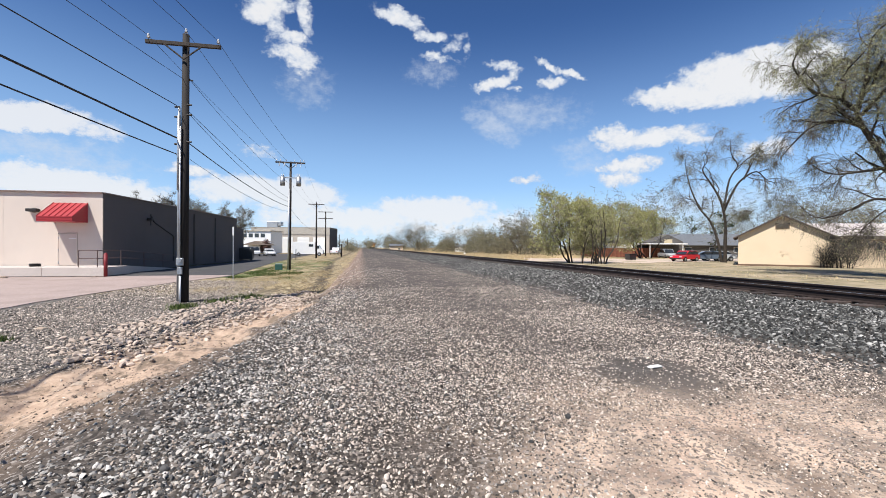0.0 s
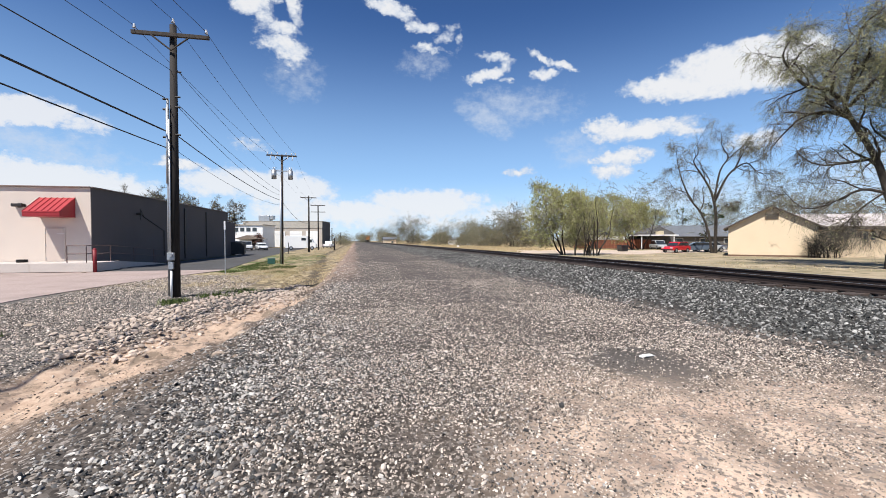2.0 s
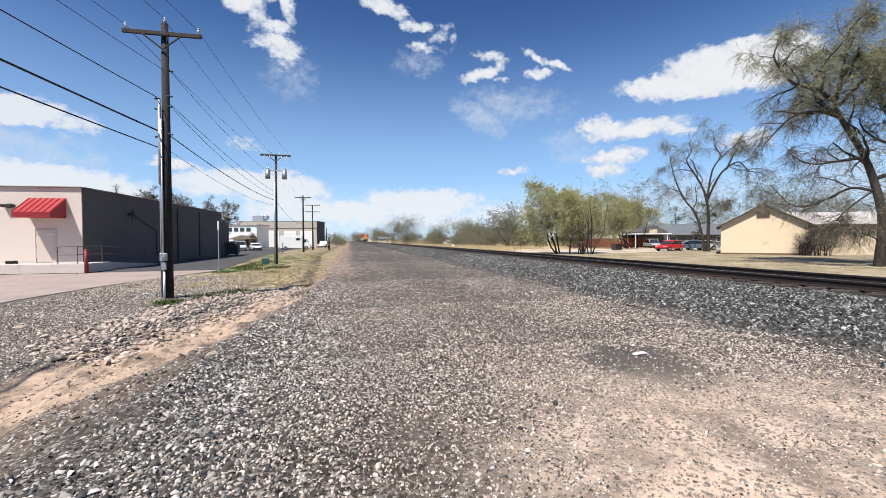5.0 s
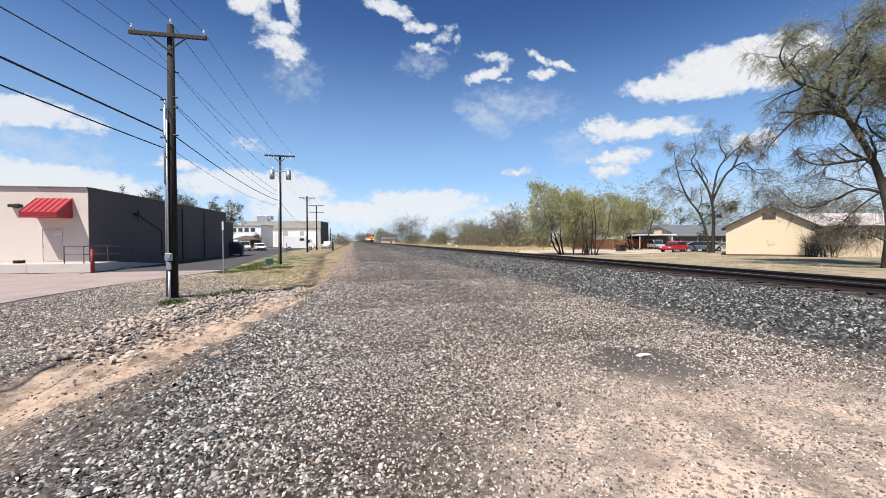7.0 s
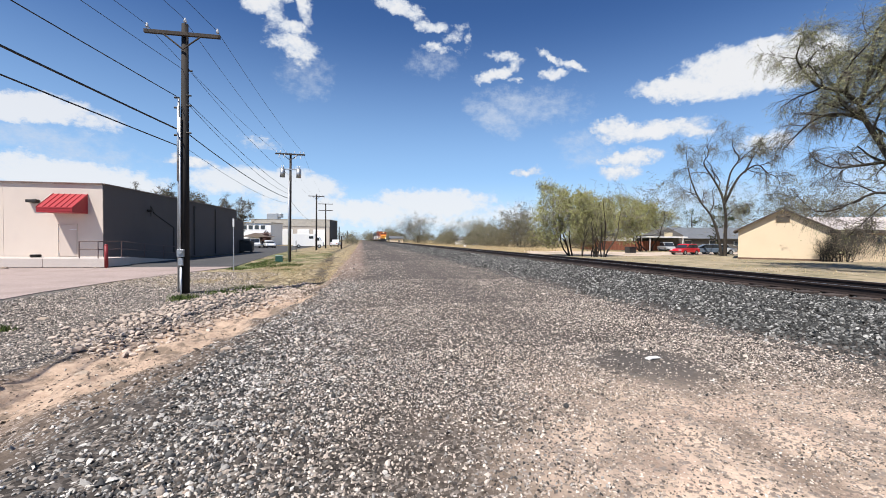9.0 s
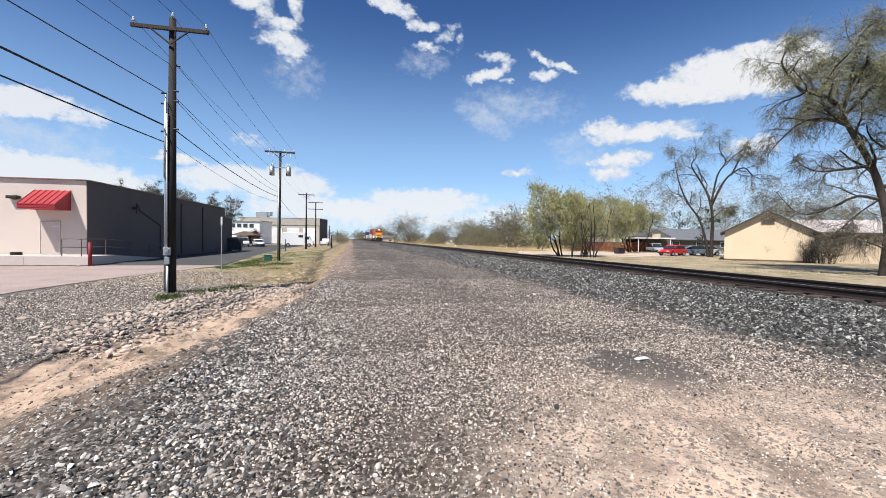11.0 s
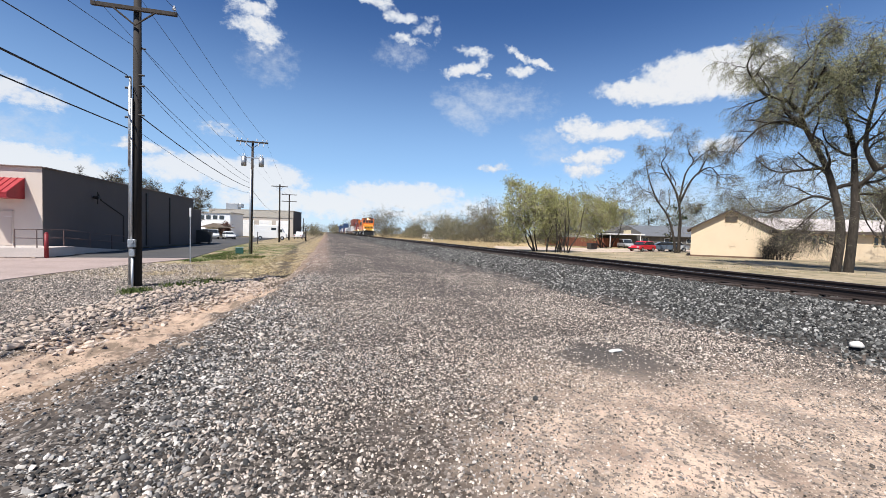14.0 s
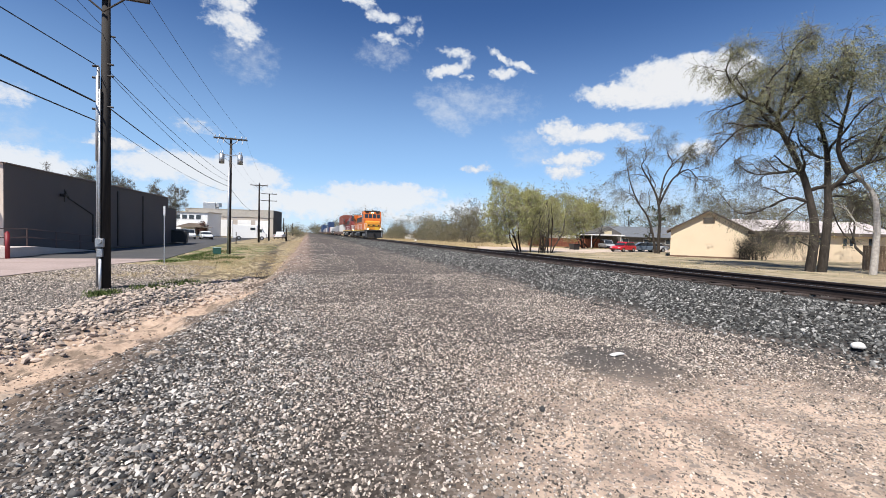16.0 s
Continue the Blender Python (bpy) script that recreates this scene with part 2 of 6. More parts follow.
    away = n.math("ABSOLUTE", n.sub(n.add(x, n.mul(wob, 2.6)), ditch))
    col = n.mix(n.mul(n.step(away, 0.95, 0.55), n.mul(n.step(yw, 5.0, 6.6), n.step(yw, 19.0, 15.0))), col, dirt)
    # grey landscape gravel towards the car park
    lg = n.ramp(peb_v, [(0.0, (0.06, 0.055, 0.05)), (0.5, (0.10, 0.088, 0.078)), (1.0, (0.26, 0.235, 0.21))])
    lx = n.add(x, n.mul(wob, 1.1))
    col = n.mix(n.step(n.sub(lx, ditch), -0.8, -1.15), col, lg)
    # bed under the heaped ballast, blackened to paint shade between its stones
    heap = n.mul(n.step(n.add(x, n.mul(wob, 0.8)), 6.3, 7.0), n.step(x, 13.6, 13.0))
    col = n.mix(n.mul(heap, 0.85), col, (0.035, 0.032, 0.030))
    # straw, weeds and bare soil further along the ditch
    straw = n.ramp(n.noise(n.vec("MULTIPLY", pos, (1.6, 1.0, 1.0)), 2.2, 7.0, 0.75), [(0.32, (0.045, 0.036, 0.024)), (0.47, (0.22, 0.17, 0.10)), (0.58, (0.46, 0.375, 0.235)), (0.8, (0.60, 0.51, 0.34))])
    g_mask = n.mul(n.step(yw, 17.5, 20.5), n.step(n.add(x, n.mul(wob, 1.2)), -0.9, -1.9))
    straw = n.mix(n.mul(n.step(n.noise(pos, 0.55, 6.0, 0.7), 0.52, 0.62), 0.85), straw, n.mix(mid, (0.05, 0.04, 0.03), (0.13, 0.10, 0.07)))
    col = n.mix(g_mask, col, straw)
    # muddy run along the bottom of the ditch, pinkish stone on its shoulder
    run = n.node("ShaderNodeMapRange", {0: y, 1: 16.0, 2: 60.0, 3: -1.9, 4: -4.2}).outputs[0]
    mud = n.step(n.math("ABSOLUTE", n.add(n.sub(x, run), n.mul(wob, 1.8))), 0.55, 0.15)
    col = n.mix(n.mul(n.mul(mud, n.step(y, 14.5, 17.0)), 0.85), col, n.mix(mid, (0.045, 0.036, 0.027), (0.12, 0.095, 0.07)))
    bank = n.mul(n.mul(n.step(xw, -2.2, -1.3), n.step(xw, 0.5, -0.4)), n.step(y, 14.0, 24.0))
    col = n.mix(n.mul(bank, n.add(0.3, n.mul(mid, 0.7))), col, (0.27, 0.185, 0.145))
    green = n.mul(n.step(n.noise(pos, 0.45, 4.0), 0.42, 0.6), n.mul(n.step(y, 24.0, 28.0), n.step(lx, -3.2, -4.4)))
    col = n.mix(n.mul(green, n.mul(n.step(y, 75.0, 50.0), 0.85)), col, n.mix(mid, (0.055, 0.085, 0.025), (0.13, 0.16, 0.05)))
    # yard and verge beyond the rails
    yard = n.mix(n.step(n.noise(pos, 0.25, 5.0, 0.65), 0.35, 0.65), (0.40, 0.32, 0.225), (0.20, 0.175, 0.105))
    yard = n.mix(n.mul(n.step(mid, 0.4, 0.7), 0.4), yard, (0.30, 0.245, 0.155))
    # olive patches: turf, with the old tree's shade worked into the colour too
    yard = n.mix(n.mul(n.step(n.noise(pos, 0.9, 6.0, 0.7), 0.5, 0.64), 0.7), yard, (0.115, 0.105, 0.055))
    gold = n.ramp(n.noise(n.vec("MULTIPLY", pos, (2.0, 0.6, 1.0)), 3.0, 6.0, 0.7), [(0.25, (0.27, 0.195, 0.10)), (0.6, (0.46, 0.35, 0.19)), (0.85, (0.58, 0.46, 0.28))])
    yard = n.mix(n.mul(n.step(yw, 58.0, 66.0), n.step(x, 13.0, 14.0)), yard, gold)
    col = n.mix(n.step(n.add(x, n.mul(wob, 0.8)), 13.2, 14.2), col, yard)
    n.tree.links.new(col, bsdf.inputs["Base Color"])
    bsdf.inputs["Roughness"].default_value = 0.95
    bsdf.inputs["Specular IOR Level"].default_value = 0.2
    h = n.add(n.mul(peb.outputs["Distance"], -0.8), n.add(n.mul(fine, 0.7), n.mul(mid, 0.3)))
    b = n.node("ShaderNodeBump", {"Strength": 0.4, "Distance": 0.015, "Height": h})
    n.tree.links.new(b.outputs[0], bsdf.inputs["Normal"])
    return m


def glass(name, tint=(0.03, 0.035, 0.04)):
    m, n, bsdf = material(name)
    bsdf.inputs["Base Color"].default_value = (*tint, 1)
    bsdf.inputs["Roughness"].default_value = 0.08
    bsdf.inputs["Specular IOR Level"].default_value = 0.7
    return m


def glow(name, color, power):
    m, n, bsdf = material(name)
    bsdf.inputs["Base Color"].default_value = (*color, 1)
    bsdf.inputs["Emission Color"].default_value = (*color, 1)
    bsdf.inputs["Emission Strength"].default_value = power
    return m


GROUND = ground_material()
GRAVEL = stones("gravel_stone", [(0.0, (0.025, 0.021, 0.019)), (0.3, (0.08, 0.068, 0.059)), (0.45, (0.26, 0.216, 0.182)), (0.75, (0.50, 0.418, 0.352)), (1.0, (0.76, 0.67, 0.58))])
PALE_GRAVEL = stones("pale_gravel_stone", [(0.0, (0.05, 0.042, 0.036)), (0.25, (0.17, 0.138, 0.113)), (0.55, (0.40, 0.32, 0.255)), (0.85, (0.58, 0.475, 0.385)), (1.0, (0.72, 0.62, 0.53))])
SLATE = stones("slate_stone", [(0.0, (0.018, 0.019, 0.020)), (0.35, (0.06, 0.06, 0.06)), (0.5, (0.205, 0.196, 0.187)), (0.8, (0.40, 0.375, 0.345)), (1.0, (0.74, 0.69, 0.635))])
BALLAST = stones("ballast_stone", [(0.0, (0.010, 0.011, 0.011)), (0.45, (0.035, 0.037, 0.036)), (0.66, (0.105, 0.107, 0.102)), (0.88, (0.23, 0.226, 0.214)), (1.0, (0.50, 0.485, 0.46))])
CLOD = stones("soil_clod", [(0.0, (0.06, 0.045, 0.035)), (0.5, (0.17, 0.125, 0.09)), (0.85, (0.30, 0.23, 0.17)), (1.0, (0.46, 0.37, 0.29))])
COBBLE = surface("river_cobble", (0.44, 0.355, 0.29), 0.85, vary=0.22, grain=14, coarse=3, tint=(0.40, 0.31, 0.25), random=0.40)
CONCRETE = surface("pink_concrete", (0.36, 0.28, 0.25), 0.9, vary=0.2, grain=26, coarse=0.55, tint=(0.25, 0.195, 0.17), bump=0.15)
ASPHALT = surface("asphalt", (0.062, 0.06, 0.06), 0.92, vary=0.25, grain=60, coarse=0.4, tint=(0.09, 0.085, 0.08))
STUCCO = surface("tan_stucco", (0.61, 0.525, 0.455), 0.92, vary=0.06, grain=45, coarse=0.35, tint=(0.53, 0.45, 0.40), bump=0.3)
CREAM = surface("cream_stucco", (0.68, 0.545, 0.385), 0.92, vary=0.06, grain=40, coarse=0.4, tint=(0.63, 0.50, 0.35), bump=0.3)
CURB = surface("pale_concrete", (0.52, 0.46, 0.42), 0.9, vary=0.12, grain=25, coarse=1.2)
RED_METAL = surface("red_sheet_metal", (0.36, 0.028, 0.034), 0.5, vary=0.12, grain=6, coarse=1.0, bump=0.05)
RED_PAINT = surface("red_post_paint", (0.20, 0.015, 0.02), 0.55, vary=0.2, grain=12)
DARK_METAL = surface("dark_metal", (0.05, 0.045, 0.042), 0.55, 0.6, vary=0.25, grain=15, bump=0.05)
GREY_METAL = surface("galvanised_steel", (0.45, 0.46, 0.47), 0.45, 0.75, vary=0.2, grain=20, bump=0.05)
WOOD_POLE = surface("creosoted_wood", (0.021, 0.017, 0.015), 0.85, vary=0.4, grain=14, coarse=1.5, stretch=(1, 1, 0.08), bump=0.5)
WOOD_ARM = surface("weathered_crossarm_wood", (0.05, 0.039, 0.032), 0.85, vary=0.35, grain=20, coarse=2, bump=0.4)
PORCELAIN = surface("porcelain", (0.55, 0.55, 0.56), 0.2, vary=0.05, bump=0)
WIRE = surface("black_cable", (0.02, 0.02, 0.022), 0.6, vary=0.2, bump=0)
# darker copy of the tan stucco, with the side's shade in its colour
STUCCO_SHADED = surface("shade_darkened_stucco", (0.122, 0.104, 0.097), 0.92, vary=0.06, grain=45, coarse=0.35, tint=(0.108, 0.093, 0.087), bump=0.3)
RAIL_STEEL = surface("rusty_rail_steel", (0.04, 0.028, 0.025), 0.7, 0.4, vary=0.35, grain=12, coarse=2, stretch=(1, 0.1, 1))
RAIL_TOP = surface("worn_rail_head", (0.42, 0.41, 0.40), 0.3, 0.9, vary=0.15, grain=10, bump=0.03)
TIE_WOOD = surface("tie_wood", (0.065, 0.048, 0.04), 0.9, vary=0.4, grain=20, coarse=2, bump=0.5, random=0.3)
ROOF_DARK = surface("dark_shingle", (0.11, 0.085, 0.07), 0.9, vary=0.3, grain=16, coarse=1)
ROOF_GREY = surface("grey_shingle", (0.13, 0.14, 0.155), 0.9, vary=0.25, grain=14, coarse=0.8)
WHITE = surface("white_paint", (0.78, 0.78, 0.77), 0.5, vary=0.06, grain=8, coarse=0.8, bump=0.05)
GREY_BLOCK = surface("beige_block_wall", (0.47, 0.42, 0.37), 0.9, vary=0.12, grain=10, coarse=0.5)
BRICK_RED = surface("reddish_wall", (0.38, 0.25, 0.20), 0.9, vary=0.15, grain=12, coarse=0.6)
DARK_WALL = surface("dark_wall", (0.10, 0.095, 0.09), 0.9, vary=0.15, grain=10)
GLASS = glass("dark_glass")
TYRE = surface("tyre_rubber", (0.025, 0.025, 0.026), 0.85, vary=0.2, bump=0.1)
BARK = surface("grey_bark", (0.046, 0.037, 0.029), 0.95, vary=0.4, grain=9, coarse=2, stretch=(1, 1, 0.3), bump=0.7, dist=0.03)
PALE_TWIG = surface("pale_twig_bark", (0.27, 0.235, 0.185), 0.95, vary=0.3, grain=6, bump=0)
TWIG = surface("twig_bark", (0.125, 0.107, 0.086), 0.95, vary=0.3, grain=6, bump=0)
PALE_BARK = surface("bleached_wood", (0.42, 0.38, 0.34), 0.9, vary=0.25, grain=8, bump=0.3)


def leaf_material(name, stops):
    m, n, bsdf = material(name)
    r = n.node("ShaderNodeNewGeometry").outputs["Random Per Island"]
    n.tree.links.new(n.ramp(r, stops), bsdf.inputs["Base Color"])
    bsdf.inputs["Roughness"].default_value = 0.95
    bsdf.inputs["Specular IOR Level"].default_value = 0.04
    return m


LEAF_BUD = leaf_material("spring_buds", [(0, (0.12, 0.125, 0.055)), (0.5, (0.24, 0.24, 0.12)), (1, (0.40, 0.385, 0.22))])
LEAF_YELLOW = leaf_material("yellow_green_leaves", [(0, (0.12, 0.125, 0.04)), (0.5, (0.27, 0.27, 0.10)), (1, (0.50, 0.49, 0.23))])
LEAF_GREY = leaf_material("grey_green_buds", [(0, (0.08, 0.075, 0.045)), (0.5, (0.20, 0.19, 0.12)), (1, (0.38, 0.355, 0.25))])
LEAF_PINE = leaf_material("dark_conifer_needles", [(0, (0.02, 0.035, 0.015)), (1, (0.05, 0.07, 0.03))])
WEED = leaf_material("green_weed_leaves", [(0, (0.035, 0.055, 0.018)), (0.6, (0.08, 0.115, 0.035)), (1, (0.19, 0.20, 0.08))])
STRAW = leaf_material("dry_straw", [(0, (0.30, 0.22, 0.12)), (0.5, (0.48, 0.38, 0.22)), (1, (0.62, 0.52, 0.33))])


# ---- mesh helpers ----
def mesh_object(name, verts, faces, mat, parent=None, smooth=False):
    me = bpy.data.meshes.new(name)
    me.from_pydata(verts, [], faces)
    me.materials.append(mat)
    if smooth:
        me.polygons.foreach_set("use_smooth", [True] * len(me.polygons))
    ob = new(name, me)
    ob.parent = parent
    return ob


def part(name, bm, mat, parent=None, label="", smooth=False):
    """Links a bmesh as one mesh object, under a thing or a part."""
    me = bpy.data.meshes.new(name)
    if smooth:
        for f in bm.faces:
            f.smooth = True
    bm.to_mesh(me)
    bm.free()
    for m in mat if isinstance(mat, (list, tuple)) else [mat]:
        me.materials.append(m)
    ob = new(name, me)
    ob.parent = parent
    if label:
        ob["label"] = label
    return ob


def empty(name, m, label="", category="", group="", kind=""):
    ob = new(name)
    ob.matrix_basis = m
    return tagged(ob, label, category, group, kind)


def box(bm, c, s, rot=None, bevel=0.0, mi=0):
    """A box of size s round c; bevel rounds its edges."""
    m = Matrix.Translation(c) @ (rot.to_4x4() if rot else Matrix()) @ Matrix.Diagonal((*s, 1))
    vs = bmesh.ops.create_cube(bm, size=1.0, matrix=m)["verts"]
    fs = {f for v in vs for f in v.link_faces}
    for f in fs:
        f.material_index = mi
    if bevel:
        es = list({e for v in vs for e in v.link_edges})
        bmesh.ops.bevel(bm, geom=es, offset=bevel, segments=2, affect="EDGES", profile=0.5, material=-1)


def boxes(*specs, bevel=0.0):
    bm = bmesh.new()
    for c, s in specs:
        box(bm, c, s, bevel=bevel)
    return bm


def rod(bm, a, b, r0, r1=None, sides=10, caps=True):
    """A tapered round bar from a to b."""
    a, b = Vector(a), Vector(b)
    d = b - a
    m = Matrix.Translation((a + b) / 2) @ d.to_track_quat("Z", "Y").to_matrix().to_4x4()
    bmesh.ops.create_cone(bm, cap_ends=caps, segments=sides, radius1=r0, radius2=r0 if r1 is None else r1, depth=d.length, matrix=m)


def rods(*specs, sides=10):
    bm = bmesh.new()
    for s in specs:
        rod(bm, *s, sides=sides)
    return bm


def extrude(profile, width, axis="y", bevel=0.0):
    """A solid with the outline profile [(u, v)...] (u along x, v up), width deep along y and centred."""
    bm = bmesh.new()
    a = [bm.verts.new((u, -width / 2, v)) for u, v in profile]
    b = [bm.verts.new((u, width / 2, v)) for u, v in profile]
    bm.faces.new(a)
    bm.faces.new(b[::-1])
    k = len(profile)
    for i in range(k):
        j = (i + 1) % k
        bm.faces.new((a[j], a[i], b[i], b[j]))
    bmesh.ops.recalc_face_normals(bm, faces=bm.faces)
    if bevel:
        bmesh.ops.bevel(bm, geom=list(bm.edges), offset=bevel, segments=2, affect="EDGES", profile=0.6)
    return bm


# ---- ground ----
PROFILE = [(-3000, -0.35), (-9.5, -0.35), (-6.5, -0.41), (-4.6, -0.45), (-3.2, -0.57), (-2.4, -0.52), (-1.5, -0.13), (-0.8, 0.0),
           (6.2, 0.03), (8.7, 0.50), (11.9, 0.50), (14.2, -0.2), (3000, -0.2)]
PX, PZ = [p[0] for p in PROFILE], [p[1] for p in PROFILE]


def fbm(x, y, octaves=4, seed=0.0):
    """Smooth lattice noise in several octaves, about -1 to 1, for arrays."""
    x, y = np.asarray(x, float), np.asarray(y, float)
    total, amp = 0.0, 0.55
    for k in range(octaves):
        i, j = np.floor(x), np.floor(y)
        u, v = x - i, y - j
        u, v = u * u * (3 - 2 * u), v * v * (3 - 2 * v)

        def corner(a, b):
            h = np.sin(a * 127.1 + b * 311.7 + seed + k * 17.3) * 43758.5453
            return (h - np.floor(h)) * 2 - 1
        low = corner(i, j) * (1 - u) + corner(i + 1, j) * u
        top = corner(i, j + 1) * (1 - u) + corner(i + 1, j + 1) * u
        total = total + amp * (low * (1 - v) + top * v)
        x, y, amp = x * 2.03 + 11.7, y * 2.03 + 5.1, amp * 0.55
    return total


def height(x, y):
    """Height of the ground, for arrays too."""
    slip = np.interp(y, (4, 12, 50), (-1.1, 0.1, 0.8)) + np.interp(y, (6, 15.5), (-0.3, 0.3))
    z = np.interp(x - slip * np.interp(x, (-9.5, -6.5, -0.9, 0.6), (0, 1, 1, 0)), PX, PZ)
    bump = 0.02 * np.sin(x * 1.7 + 0.6 * np.sin(y * 0.9)) * np.sin(y * 1.1 + 0.4) + 0.012 * np.sin(x * 4.1 + y * 2.3) * np.cos(y * 3.7 - x)
    rut = np.interp(np.abs(x - np.interp(y, (6, 15.5), (-3.6, -2.3))), (0, 1.3, 2.3), (1, 1, 0)) * np.interp(y, (24, 60), (1, 0.5))
    z = z + rut * (0.13 * fbm(x * 1.5, y * 0.9, 5, 3.0) - 0.03 * np.maximum(0, 1 - np.abs(fbm(x * 0.9 + 4, y * 0.5, 3, 9.0)) * 5))
    z = z + rut * (0.045 * np.sin(x * 3.1 + 1.3 * np.sin(y * 1.7)) * np.sin(y * 1.9 + x) + 0.03 * np.sin(x * 6.3 - y * 2.1) * np.sin(y * 4.3 + 0.7))
    return z + bump * np.interp(x, (-9, -7, 8.0, 8.7, 12, 15), (0, 1, 1, 0.2, 0.2, 1))


def build_ground():
    xs = np.unique(np.concatenate([[-3000, -1200, -500, -200, -100, -60, -40, -30, -20, -15], np.arange(-12, -7, 0.25), np.arange(-7, -0.4, 0.07), np.arange(-0.4, 16.01, 0.25), np.arange(18, 60, 3), [70, 100, 200, 500, 1200, 3000]]))
    ys = np.unique(np.concatenate([[-600, -200, -60, -20, -8, -3], np.arange(-1, 4, 0.25), np.arange(4, 24, 0.09), np.arange(24, 30, 0.5), np.arange(30, 80, 1.5), np.arange(80, 200, 8), [220, 280, 400, 700, 1400, 3000]]))
    gx, gy = np.meshgrid(xs, ys)
    gz = height(gx, gy)
    w, k = len(xs), len(ys)
    verts = np.stack([gx, gy, gz], -1).reshape(-1, 3).tolist()
    faces = [(j * w + i, j * w + i + 1, (j + 1) * w + i + 1, (j + 1) * w + i) for j in range(k - 1) for i in range(w - 1)]
    g = mesh_object("ground", verts, faces, GROUND, smooth=True)
    tagged(g, "gravel service road, sandy ditch, ballast and dry grass", "ground", kind="structure")


build_ground()


def slab(name, outline, z, thick, mat, label, category):
    bm = bmesh.new()
    top = [bm.verts.new((x, y, z)) for x, y in outline]
    low = [bm.verts.new((x, y, z - thick)) for x, y in outline]
    bm.faces.new(top)
    bm.faces.new(low[::-1])
    for i in range(len(top)):
        j = (i + 1) % len(top)
        bm.faces.new((top[j], top[i], low[i], low[j]))
    bmesh.ops.recalc_face_normals(bm, faces=bm.faces)
    return tagged(part(name, bm, mat), label, category, kind="structure")


slab("pavement", [(-60, 4.0), (-10.4, 11.0), (-10.75, 16.5), (-10.4, 20.5), (-9.6, 24.5), (-8.5, 28.6), (-8.4, 29.6), (-16.8, 29.5), (-60, 32.0)], -0.325, 0.1, CONCRETE,
     "worn pinkish concrete of the car park", "pavement")
slab("driveway", [(-8.4, 29.6), (-8.8, 33.5), (-10.4, 51.5), (-11.6, 76), (-12.2, 112), (-44, 112), (-44, 58), (-15.0, 58), (-17.0, 29.5)], -0.327, 0.1, ASPHALT,
     "dark asphalt driveway beside the tan building", "driveway")
slab("side_road", [(16, 58), (30, 47.0), (34, 44.5), (40, 47.5), (60, 52), (100, 60), (100, 72), (50, 62), (26, 68), (14.8, 76)], -0.19, 0.05,
     surface("pale_dirt_road", (0.50, 0.40, 0.32), 0.95, vary=0.15, grain=20, coarse=0.3), "pale dirt side road beyond the rails", "road")


# ---- railway track ----
TRACK_X, RAIL_TOP_Z = 10.3, 0.72


def build_track():
    track = empty("railway_track", pose(TRACK_X, 0, 0.5), "rusty steel rails on dark timber ties in grey ballast", "railway track")
    for side in (-0.7535, 0.7535):
        prof = [(-0.075, 0.05), (0.075, 0.05), (0.075, 0.062), (0.014, 0.085), (0.012, 0.17), (0.036, 0.18), (0.036, 0.212), (0.028, 0.22),
                (-0.028, 0.22), (-0.036, 0.212), (-0.036, 0.18), (-0.012, 0.17), (-0.014, 0.085), (-0.075, 0.062)]
        bm = extrude(prof, 1300.0)
        for f in bm.faces:
            if f.normal.z > 0.9 and f.calc_center_median().z > 0.2:
                f.material_index = 1
        r = part("rail", bm, [RAIL_STEEL, RAIL_TOP], track)
        r.location = (side, 600, 0)
    bm = bmesh.new()
    box(bm, (0, 0, -0.03), (2.6, 0.23, 0.17), bevel=0.012)
    tie = part("tie", bm, TIE_WOOD, track)
    tie.location = (0, 1.0, 0)
    bm = bmesh.new()
    box(bm, (0, 0, 0.058), (0.34, 0.19, 0.014))
    plate = part("tie_plate", bm, RAIL_STEEL, track)
    plate.location = (-0.7535, 1.0, 0)
    for i in range(2, 130):
        o = new("tie_plate", plate.data)
        o.parent = track
        o.location = (-0.7535 if i % 2 == 0 else 0.7535, 1.0 + (i // 2) * 0.53, 0)
    rng = random.Random(4)
    for i in range(1, 180):
        o = new("tie", tie.data)
        o.parent = track
        o.location = (rng.uniform(-0.03, 0.03), 1.0 + i * 0.53, 0)
        o.rotation_euler = (0, 0, rng.uniform(-0.012, 0.012))
    bm = bmesh.new()
    for i in range(180, 700):
        box(bm, (0, 1.0 + i * 0.53, -0.03), (2.6, 0.23, 0.17))
    tagged(part("tie_row", bm, TIE_WOOD, track), kind="stuff")


build_track()


